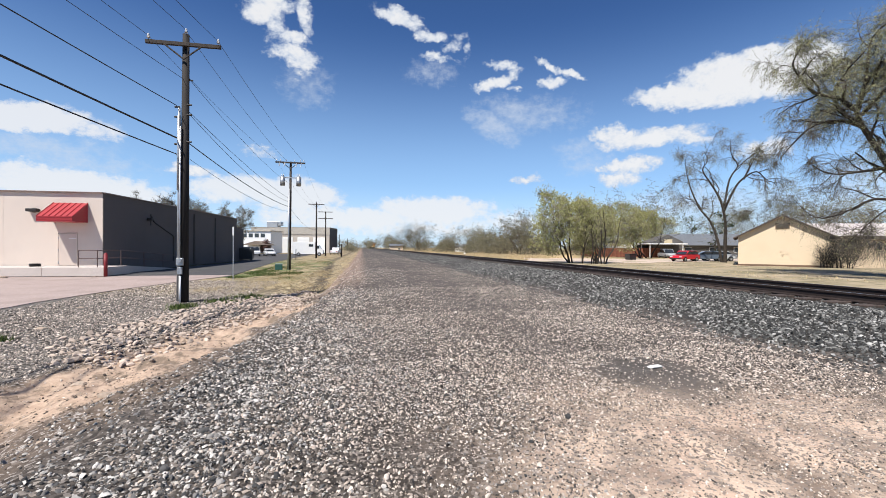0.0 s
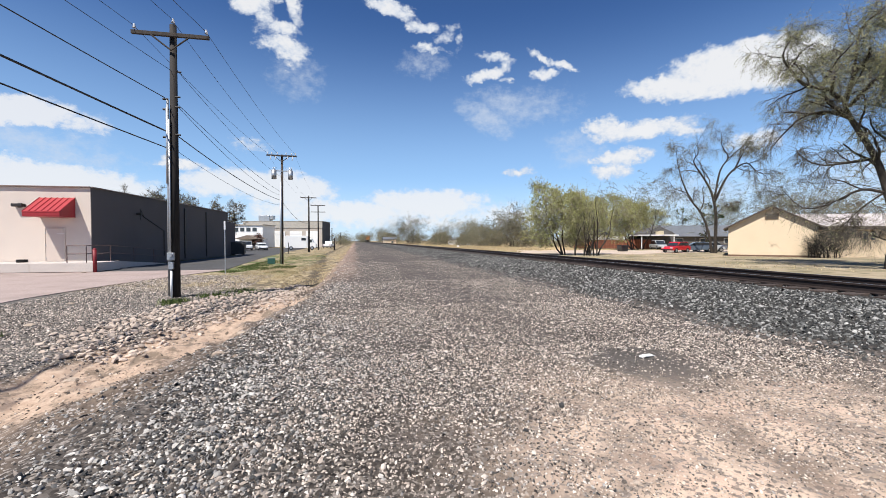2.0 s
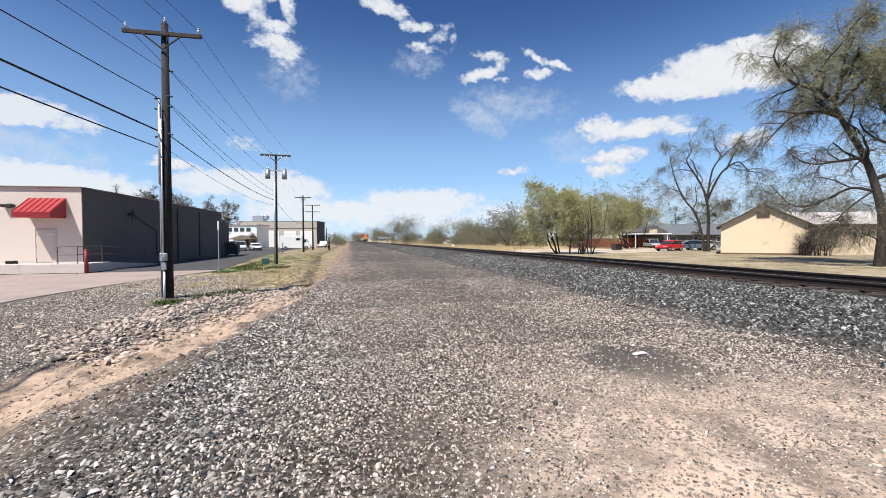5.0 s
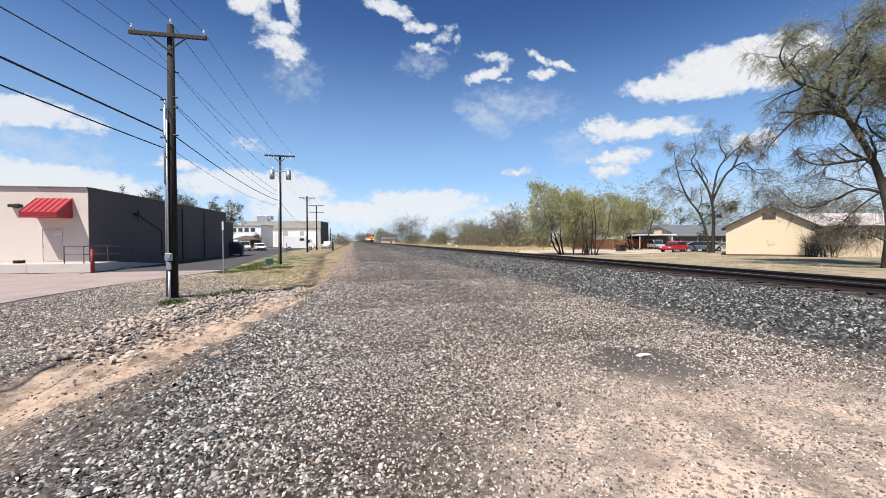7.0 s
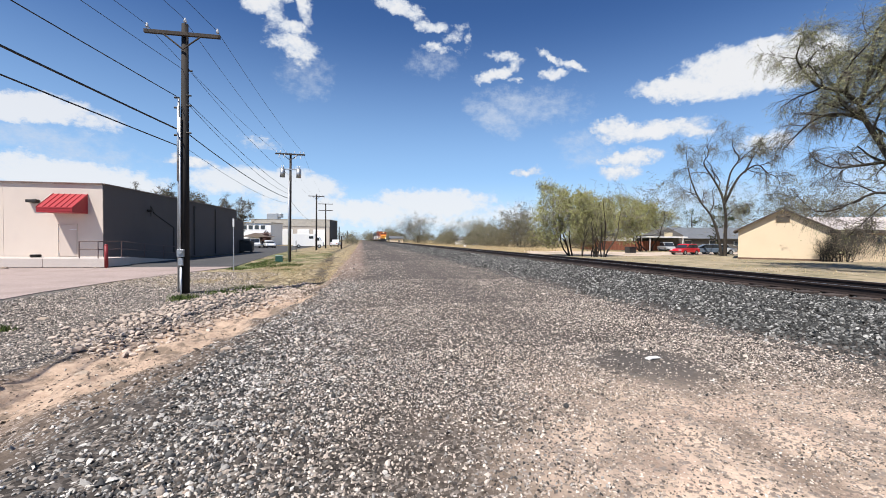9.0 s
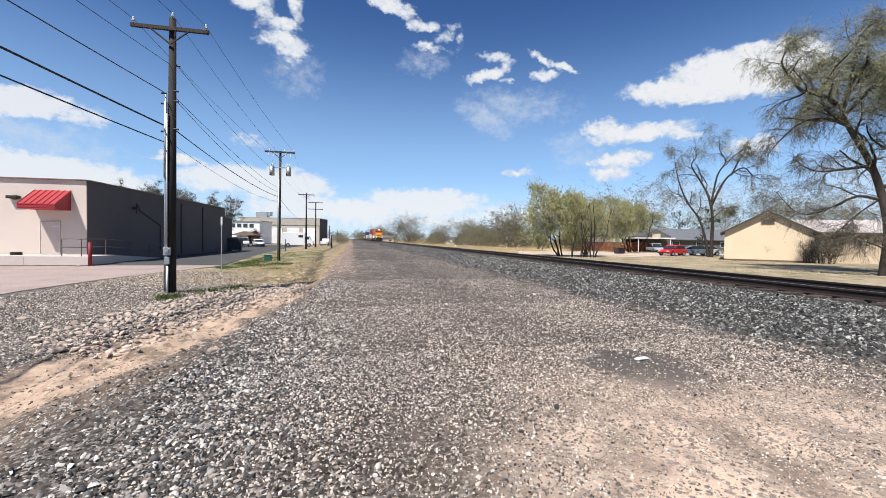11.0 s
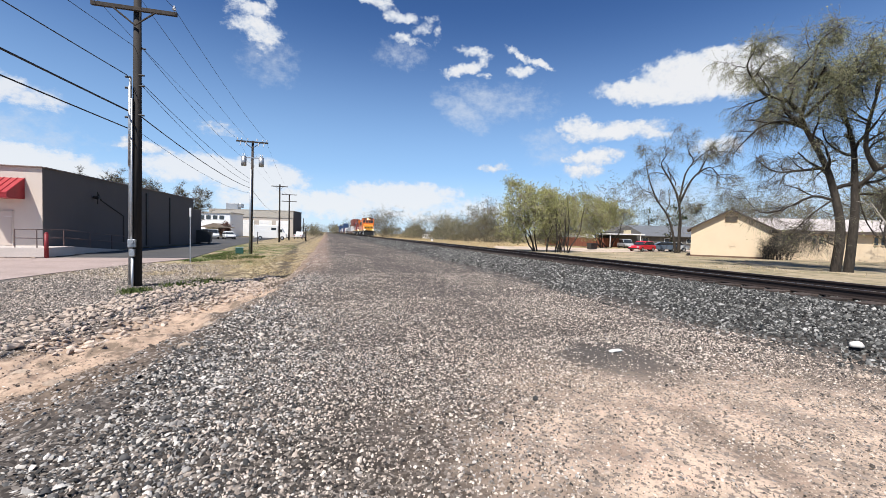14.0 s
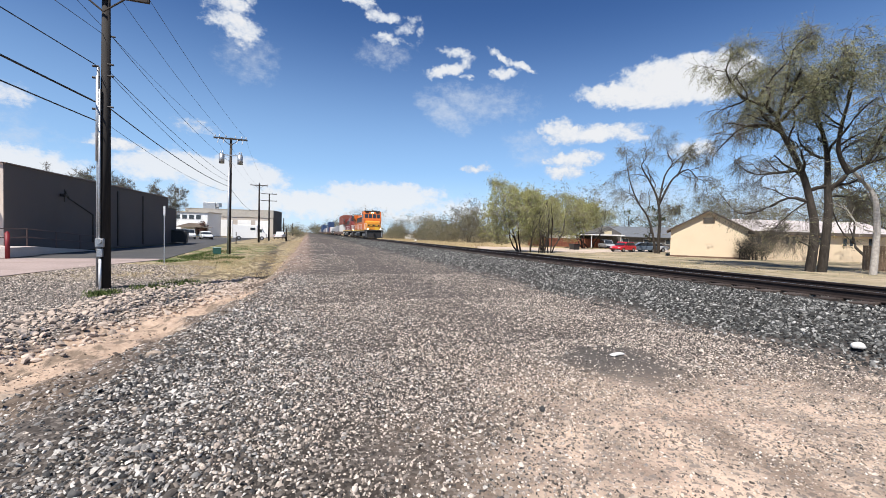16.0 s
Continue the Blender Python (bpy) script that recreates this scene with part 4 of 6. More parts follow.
def build_dumpster(m):
    d = empty("dumpster", m, "dark steel dumpster beside the building", "dumpster")
    mat = surface("dumpster_paint", (0.03, 0.03, 0.03), 0.6, vary=0.3)
    part("bin", extrude([(-1.0, 0.15), (1.0, 0.15), (1.15, 1.5), (-1.15, 1.75)], 2.0, bevel=0.02), mat, d)
    part("lid", boxes(((0, 0, 1.68), (2.35, 2.05, 0.06))), mat, d)
    bm = bmesh.new()
    for x in (-0.8, 0.8):
        for y in (-0.8, 0.8):
            rod(bm, (x, y - .04, 0.08), (x, y + .04, 0.08), 0.08)
    part("caster", bm, TYRE, d)


build_dumpster(pose(-15.6, 59.3, -0.325, 0, 0, 8))


# ---- utility poles ----
def insulator(parent, at, mat=PORCELAIN):
    bm = rods(((0, 0, 0), (0, 0, 0.1), 0.015), ((0, 0, 0.08), (0, 0, 0.12), 0.06, 0.035), ((0, 0, 0.12), (0, 0, 0.18), 0.05, 0.03), ((0, 0, 0.18), (0, 0, 0.22), 0.04, 0.02), sides=10)
    o = part("insulator", bm, mat, parent)
    o.location = at


def crossarm(pole, z, width, ang=0.0, pins=(-1.1, 1.1), braces=True, off=0.17):
    bm = bmesh.new()
    box(bm, (0, -off, z), (width, 0.10, 0.125), bevel=0.008)
    arm = part("crossarm", bm, WOOD_ARM, pole)
    arm.rotation_euler = (0, 0, ang)
    if braces:
        for s in (-1, 1):
            b = part("brace", rods(((s * 0.62, -off - 0.06, z - 0.05), (0, -off, z - 0.52), 0.028), sides=6), WOOD_ARM, arm)
    for x in pins:
        insulator(arm, (x, -off, z + 0.06))
    return arm


def build_poles():
    # pole beside the cobbles, with a service riser and meter
    h = 9.5
    p = empty("utility_pole", pose(-6.2, 16.3, -0.45, 0, 0.3, 0), "dark creosoted utility pole with crossarm and metal riser", "utility pole")
    bm = rods(((0, 0, 0), (0, 0, h), 0.155, 0.105), sides=16)
    part("pole", bm, WOOD_POLE, p, smooth=True)
    crossarm(p, h - 0.42, 2.42, radians(-2), (-1.12, 1.12))
    insulator(p, (0, 0, h))
    bm = rods(((-0.16, -0.09, 0.1), (-0.16, -0.09, 6.9), 0.038), ((-0.09, -0.16, 0.2), (-0.09, -0.16, 6.2), 0.03), sides=10)
    part("riser", bm, GREY_METAL, p, "galvanised conduit riser", smooth=True)
    part("riser_cover", rods(((-0.15, -0.13, 4.0), (-0.15, -0.13, 6.6), 0.055), sides=10), GREY_METAL, p, smooth=True)
    bm = bmesh.new()
    box(bm, (-0.05, -0.22, 1.48), (0.22, 0.12, 0.27), bevel=0.02)
    rod(bm, (-0.05, -0.26, 1.53), (-0.05, -0.34, 1.53), 0.08, sides=16)
    box(bm, (-0.05, -0.20, 1.17), (0.15, 0.10, 0.26), bevel=0.015)
    part("meter_box", bm, GREY_METAL, p, "grey electric meter box")
    part("service_pipe", rods(((-0.05, -0.2, 0.0), (-0.05, -0.2, 0.98), 0.035)), WHITE, p, smooth=True)
    for z in (7.0, 6.65, 5.7):
        part("cable_clamp", rods(((0.08, -0.1, z), (0.24, -0.1, z), 0.03)), DARK_METAL, p)
        part("cable_clamp", rods(((-0.30, -0.1, z - 0.1), (-0.14, -0.1, z - 0.1), 0.035)), DARK_METAL, p)
    part("cable_clamp", rods(((0.1, 0, 7.9), (0.24, 0, 7.9), 0.025)), DARK_METAL, p)

    # pole with two transformers and a steel conduit
    h = 9.35
    q = empty("utility_pole", pose(-6.15, 37.2, -0.45, 0, 0.5, 0), "wooden utility pole carrying two grey transformers", "utility pole")
    part("pole", rods(((0, 0, 0), (0, 0, h), 0.12, 0.09), sides=14), WOOD_ARM, q, smooth=True)
    crossarm(q, h - 0.12, 2.42, 0, (-1.1, -0.8, -0.35, 0.35, 0.8, 1.1))
    part("riser", rods(((-0.07, -0.16, 0), (-0.07, -0.13, 7.0), 0.07)), GREY_METAL, q, "galvanised conduit riser", smooth=True)
    part("hanger", boxes(((0, -0.1, 7.95), (1.5, 0.06, 0.08))), GREY_METAL, q)
    for s in (-0.62, 0.70):
        bm = rods(((s, -0.15, 7.25), (s, -0.15, 7.98), 0.20), ((s, -0.15, 7.98), (s, -0.15, 8.04), 0.20, 0.12), ((s - .07, -0.15, 8.0), (s - .07, -0.15, 8.25), 0.035), ((s + .07, -0.15, 8.0), (s + .07, -0.15, 8.25), 0.035), sides=14)
        part("transformer", bm, GREY_METAL, q, "grey can transformer", smooth=True)
    # fuse cut-outs under the arm
    for x in (-0.85, -0.45, 0.5, 0.9):
        part("cutout", rods(((x, -0.2, h - 0.15), (x - 0.05, -0.3, h - 0.5), 0.03), sides=6), PORCELAIN, q)

    h = 9.6
    a = empty("utility_pole", pose(-7.7, 72.6, -0.4, 0, 0, 0), "dark wooden utility pole with a single crossarm", "utility pole")
    part("pole", rods(((0, 0, 0), (0, 0, h), 0.16, 0.11), sides=12), WOOD_POLE, a, smooth=True)
    crossarm(a, h - 0.35, 2.6, 0, (-1.2, 0.5, 1.2))
    insulator(a, (0, 0, h))
    c = empty("utility_pole", pose(-7.5, 88.0, -0.45, 0, 0, 0), "dark wooden utility pole with two crossarms", "utility pole")
    h = 9.4
    part("pole", rods(((0, 0, 0), (0, 0, h), 0.16, 0.11), sides=12), WOOD_POLE, c, smooth=True)
    crossarm(c, h - 0.1, 2.9, 0, (-1.3, -0.6, 0.6, 1.3), braces=False)
    crossarm(c, h - 1.45, 2.9, 0, (-1.3, 1.3), braces=False)
    for x, y, h, r in ((-7.3, 135, 6.0, 0.16), (-6.8, 196, 6.0, 0.15), (-4.2, 86.5, 2.6, 0.16)):
        d = empty("wooden_post", pose(x, y, -0.4), "bare dark wooden post beside the tracks", "post")
        part("post", rods(((0, 0, 0), (0, 0, h), r, r * 0.8), sides=10), WOOD_POLE, d, smooth=True)


build_poles()


def wire(a, b, sag, r=0.012, label="thin black overhead line between the poles"):
    """A hanging cable from a to b."""
    cu = bpy.data.curves.new("overhead_wire", "CURVE")
    cu.dimensions, cu.bevel_depth, cu.bevel_resolution = "3D", r, 1
    sp = cu.splines.new("POLY")
    n = 28
    sp.points.add(n)
    a, b = Vector(a), Vector(b)
    for i in range(n + 1):
        t = i / n
        p = a.lerp(b, t)
        sp.points[i].co = (p.x, p.y, p.z - 4 * sag * t * (1 - t), 1)
    cu.materials.append(WIRE)
    tagged(new("overhead_wire", cu), label, "wire", "wires between the poles")


def build_wires():
    P1, P2, P3, P4 = (-6.2, 16.2), (-6.15, 37.1), (-7.7, 72.5), (-7.5, 88.0)
    B = (-11.0, -24.0)
    z1 = 9.3 - 0.04
    for dx1, zz1, dx2, zz2 in ((-1.12, z1 - 0.38, -1.1, 9.0), (0.0, 9.26, -0.3, 9.0), (1.12, z1 - 0.38, 1.1, 9.0)):
        wire((P1[0] + dx1, P1[1], zz1), (P2[0] + dx2, P2[1], zz2), 0.25, 0.008)
        wire((B[0] + dx1, B[1], zz1 + 0.2), (P1[0] + dx1, P1[1], zz1), 0.5, 0.008)
        wire((P2[0] + dx2, P2[1], zz2), (P3[0] + dx2, P3[1], 8.9), 0.5, 0.005)
        wire((P3[0] + dx2, P3[1], 8.9), (P4[0] + dx2, P4[1], 8.9), 0.2, 0.005)
    wire((P1[0] + 0.2, P1[1], 7.45), (P2[0], P2[1], 7.0), 0.35, 0.008)
    wire((B[0], B[1], 7.7), (P1[0], P1[1], 7.45), 0.5, 0.008)
    for z1, z2, r, sag in ((6.5, 5.7, 0.010, 0.25), (6.45, 5.4, 0.009, 0.5), (5.35, 5.0, 0.018, 0.3), (4.8, 4.6, 0.007, 0.4)):
        wire((P1[0], P1[1], z1), (P2[0], P2[1], z2), sag, r, "thick black communication cable between the poles")
        if z1 == 5.35:
            wire((P2[0], P2[1], z2), (P3[0], P3[1], z2 - 0.4), 0.7, r * 0.8, "thick black communication cable between the poles")
    for z1, r, bx, by, bz in ((6.5, 0.014, B[0], B[1], 6.7), (5.37, 0.026, B[0], B[1], 6.3), (4.8, 0.018, B[0], B[1], 5.7)):
        wire((P1[0] - 0.2, P1[1], z1), (bx, by, bz), 0.3, r, "thick black communication cable beside the car park")


build_wires()


# ---- cream house beyond the rails ----
def gable_roof(bm, a0, a1, b0, b1, eave, ridge, over, thick=0.14):
    """Roof with the ridge along b, over the span a0..a1."""
    am = (a0 + a1) / 2
    k = (ridge - eave) / (am - a0)
    for s in (-1, 1):
        lo = (am + s * (a1 - am + over), eave - k * over)
        q = [(lo[0], b0 - over, lo[1]), (am, b0 - over, ridge), (am, b1 + over, ridge), (lo[0], b1 + over, lo[1])]
        low = [bm.verts.new(v) for v in q]
        top = [bm.verts.new((v[0], v[1], v[2] + thick)) for v in q]
        bm.faces.new(low)
        bm.faces.new(top[::-1])
        for i in range(4):
            j = (i + 1) % 4
            bm.faces.new((low[j], low[i], top[i], top[j]))
    bmesh.ops.recalc_face_normals(bm, faces=bm.faces)


def window(parent, c, w, h, axis="y", frame_mat=None):
    """A framed pane standing just proud of a wall that faces -y."""
    o = part("window", boxes((c, (w, 0.10, h))), frame_mat or WHITE, parent)
    part("pane", boxes(((c[0], c[1] - 0.055, c[2]), (w - 0.12, 0.01, h - 0.12))), GLASS, o)
    return o


def build_house():
    ang = -48.0
    hs = empty("house", pose(40.3, 37.5, -0.22, 0, 0, ang), "cream stucco house with a gabled end and brown roof", "house")
    W, E, R = 7.4, 3.15, 5.25
    part("wall", extrude([(0, 0), (W, 0), (W, E), (W / 2, R), (0, E)], 10.0), CREAM, hs).location = (0, 5.0, 0)
    bm = bmesh.new()
    gable_roof(bm, 0, W, 0.0, 10.0, E + 0.02, R + 0.02, 0.45)
    part("roof", bm, ROOF_DARK, hs)
    part("base_trim", boxes(((W / 2, -0.015, 0.10), (W + 0.04, 0.03, 0.20))), surface("brown_base_trim", (0.16, 0.10, 0.07), 0.9), hs)
    v = part("vent", boxes(((W / 2, -0.03, 4.25), (1.15, 0.06, 0.62))), surface("brown_trim", (0.24, 0.17, 0.11), 0.8), hs, "brown louvred gable vent")
    for i in range(6):
        part("louvre", boxes(((W / 2, -0.07, 4.02 + i * 0.09), (1.0, 0.04, 0.035))), DARK_WALL, v)
    # long wing behind, turned to the street
    turn = Matrix.Translation((W, 0.6, 0)) @ Matrix.Rotation(radians(29.5), 4, "Z")

    def wing(o):
        o.matrix_basis = turn @ o.matrix_basis
        return o
    wing(part("wing_wall", boxes(((8.0, 4.0, 1.55), (16.0, 8.0, 3.1))), CREAM, hs))
    bm = bmesh.new()
    gable_roof(bm, 0, 8.0, 0, 16.0, 3.12, 4.5, 0.45)
    roof = part("wing_roof", bm, surface("pale_sheet_roof", (0.50, 0.45, 0.43), 0.7, vary=0.15, grain=8, coarse=0.6), hs, "pale sheet roof")
    roof.rotation_euler, roof.location = (0, 0, -math.pi / 2), (0, 8.0, 0)
    wing(roof)
    wing(part("fascia", boxes(((8.0, -0.49, 2.98), (16.8, 0.06, 0.34))), ROOF_DARK, hs))
    for x in (1.2, 1.9, 4.3, 5.0, 7.2, 7.9, 10.6, 11.3, 13.4, 14.1):
        wing(window(hs, (x, -0.02, 2.2), 0.5, 0.95, frame_mat=CREAM))


build_house()


# ---- cars ----
def car_body(L, W, H, kind):
    """Side outline of the body and of the glasshouse."""
    if kind == "hatch":
        low = [(-L / 2, 0.35), (-L / 2, 0.75), (-L / 2 + .15, 0.95), (L / 2 - 1.2, 0.95), (L / 2 - .25, 0.78), (L / 2, 0.6), (L / 2, 0.32)]
        up = [(-L / 2 + .18, 0.94), (-L / 2 + .45, H - .08), (-L / 2 + .8, H), (0.25, H), (L / 2 - 1.15, 0.94)]
    elif kind == "pickup":
        low = [(-L / 2, 0.5), (-L / 2, 1.1), (L / 2 - 1.5, 1.1), (L / 2 - .2, 1.02), (L / 2, 0.85), (L / 2, 0.45)]
        up = [(-0.5, 1.09), (-0.4, H), (0.9, H), (L / 2 - 1.5, 1.09)]
    else:
        low = [(-L / 2, 0.35), (-L / 2, 0.9), (-L / 2 + .3, 0.98), (L / 2 - 1.2, 0.95), (L / 2 - .2, 0.8), (L / 2, 0.6), (L / 2, 0.32)]
        up = [(-L / 2 + .6, 0.96), (-L / 2 + 1.1, H), (0.3, H), (L / 2 - 1.2, 0.94)]
    return low, up


def build_car(m, paint, label, kind="sedan", L=4.4, W=1.8, H=1.48, category="car"):
    c = empty("car", m, label, category)
    low, up = car_body(L, W, H, kind)
    part("body", extrude(low, W, bevel=0.06), paint, c)
    part("cabin", extrude(up, W - 0.22, bevel=0.06), paint, c)
    inner = [(x * 0.97 + (0.0), z - 0.07 if z > 1.2 else z + 0.05) for x, z in up]
    part("side_window", extrude(inner, W - 0.2), GLASS, c)
    fw = [(up[-2][0] + .06, H - .06), (up[-1][0] + .03, up[-1][1] + .06), (up[-1][0] - .02, up[-1][1] + .06), (up[-2][0], H - .06)]
    part("windscreen", extrude(fw, W - 0.4), GLASS, c)
    for x in (-L / 2 + 0.8, L / 2 - 0.82):
        for y in (-W / 2 + 0.08, W / 2 - 0.08):
            w = part("wheel", rods(((x, y - 0.1, 0.33), (x, y + 0.1, 0.33), 0.33), sides=18), TYRE, c)
            part("rim", rods(((x, y - 0.108, 0.33), (x, y + 0.108, 0.33), 0.2), sides=12), GREY_METAL, w)
    for y in (-W / 2 + 0.25, W / 2 - 0.25):
        part("headlight", boxes(((L / 2 - 0.06, y, 0.68), (0.14, 0.36, 0.14)), bevel=0.02), PORCELAIN, c)
        part("tail_light", boxes(((-L / 2 + 0.02, y, 0.82), (0.08, 0.22, 0.2)), bevel=0.02), surface("red_lens", (0.35, 0.01, 0.01), 0.3, bump=0), c)
    for x in (-L / 2, L / 2):
        part("bumper", boxes(((x, 0, 0.43), (0.12, W - 0.1, 0.16)), bevel=0.03), DARK_METAL, c)
    return c


def car_paint(name, col):
    return surface(name, col, 0.3, vary=0.05, grain=3, coarse=0.7, bump=0, coat=0.6)


RED_CAR, BLUE_CAR, SILVER, WHITE_CAR, BLACK_CAR = (car_paint(a, b) for a, b in (("red_car_paint", (0.55, 0.012, 0.02)), ("blue_grey_car_paint", (0.10, 0.13, 0.17)),
                                                    ("silver_car_paint", (0.45, 0.46, 0.47)), ("white_car_paint", (0.75, 0.75, 0.75)), ("black_car_paint", (0.02, 0.02, 0.022))))
build_car(pose(44.6, 49.7, -0.2, 0, 0, 196), RED_CAR, "bright red hatchback parked on the dry verge", "hatch", 4.2, 1.78, 1.52)
build_car(pose(49.0, 50.6, -0.2, 0, 0, 150), BLUE_CAR, "blue-grey sedan parked behind the bare tree", "sedan", 4.6)
build_car(pose(52.3, 52.0, -0.2, 0, 0, 150), SILVER, "grey sedan parked beside the house", "sedan", 4.6)
build_car(pose(57.3, 68.0, -0.2, 0, 0, 250), SILVER, "silver minivan parked under the carport", "sedan", 4.7, 1.9, 1.75, "van")
build_car(pose(-18.5, 88.0, -0.325, 0, 0, -70), WHITE_CAR, "white car parked on the asphalt", "hatch", 4.3)
build_car(pose(-21.3, 88.0, -0.325, 0, 0, -75), WHITE_CAR, "white pickup truck parked on the asphalt", "pickup", 5.4, 1.95, 1.85, "truck")
build_car(pose(-21.8, 102.0, -0.325, 0, 0, -75), BLACK_CAR, "dark car parked on the asphalt", "sedan", 4.5)
build_car(pose(-24.6, 96.0, -0.325, 0, 0, -80), BLACK_CAR, "dark pickup truck parked on the asphalt", "pickup", 5.4, 1.95, 1.85, "truck")
build_car(pose(-20.6, 97.0, -0.325, 0, 0, -80), SILVER, "grey car parked on the asphalt", "hatch", 4.4)
build_car(pose(-6.6, 108.0, -0.35, 0, 0, 82), WHITE_CAR, "white pickup parked beyond the van", "pickup", 5.4, 1.95, 1.8, "truck")


# ---- white van and garages ----
def build_box_van():
    t = empty("box_van", pose(-11.4, 90.0, -0.325, 0, 0, 0), "white box van with a dark side window", "van")
    part("box_body", boxes(((-0.5, 0, 1.65), (4.4, 2.3, 2.6)), bevel=0.08), WHITE, t)
    part("cab", extrude([(1.7, 0.4), (3.3, 0.4), (3.35, 1.2), (2.9, 1.4), (2.45, 2.35), (1.7, 2.5)], 2.1, bevel=0.06), WHITE, t)
    part("side_window", boxes(((2.15, -1.06, 1.85), (0.75, 0.03, 0.6)), ((0.9, -1.16, 2.2), (0.9, 0.03, 0.5))), GLASS, t)
    for x in (-1.6, 2.55):
        w = part("wheel", rods(((x, -1.17, 0.38), (x, -0.9, 0.38), 0.38), sides=16), TYRE, t)
        part("rim", rods(((x, -1.18, 0.38), (x, -0.95, 0.38), 0.2), sides=10), GREY_METAL, w)
    part("bumper", boxes(((3.38, 0, 0.5), (0.14, 2.0, 0.22)), bevel=0.03), DARK_METAL, t)
    part("skirt", boxes(((-0.5, -1.1, 0.38), (4.2, 0.05, 0.16))), DARK_METAL, t)


build_box_van()


def build_garages():
    g = empty("garage_building", pose(-33.5, 134.6, -0.3, 0, 0, -11), "beige block garage building with white roll-up doors", "building")
    part("wall", boxes(((12, 4.5, 3.9), (24, 9, 7.8))), GREY_BLOCK, g)
    part("parapet", boxes(((12, -0.05, 6.7), (24.2, 0.2, 2.0)), ((12, 4.5, 7.85), (24.4, 9.4, 0.15))), surface("beige_band", (0.43, 0.395, 0.345), 0.8), g)
    part("pilaster", boxes(((5.6, -0.12, 2.7), (5.4, 0.25, 5.4))), BRICK_RED, g)
    for x in (10.9, 16.0, 20.9):
        d = part("garage_door", boxes(((x, -0.06, 2.4), (3.7, 0.12, 4.8))), WHITE, g, "white roll-up garage door")
        for i in range(5):
            part("panel", boxes(((x, -0.135, 0.48 + i * 0.95), (3.6, 0.03, 0.91))), WHITE, d)
    part("side_wall", boxes(((24.06, 4.5, 3.95), (0.12, 9.1, 7.85))), DARK_WALL, g)
    part("rooftop_unit", boxes(((5.2, 4, 8.9), (3.4, 2.6, 1.9)), ((7.4, 4, 9.2), (0.8, 2.2, 1.2)), bevel=0.05), GREY_METAL, g)
    h = empty("low_white_building", pose(-36.5, 122, -0.3, 0, 0, -12), "white building with a row of upper windows", "building")
    part("wall", boxes(((5, 5, 3.1), (13, 8, 6.2))), WHITE, h)
    part("roof", boxes(((5, 5, 6.3), (13.6, 8.6, 0.25))), surface("tan_roof_edge", (0.5, 0.45, 0.38), 0.8), h)
    for x in (2.5, 4.2, 5.9, 7.6, 9.3):
        window(h, (x, 0.98, 5.0), 1.3, 1.2)
    part("porch_roof", extrude([(-4, 2.3), (0, 3.4), (4, 2.3)], 4.0), surface("brown_porch_roof", (0.20, 0.16, 0.13), 0.9), h).location = (9, -0.9, 0)


build_garages()


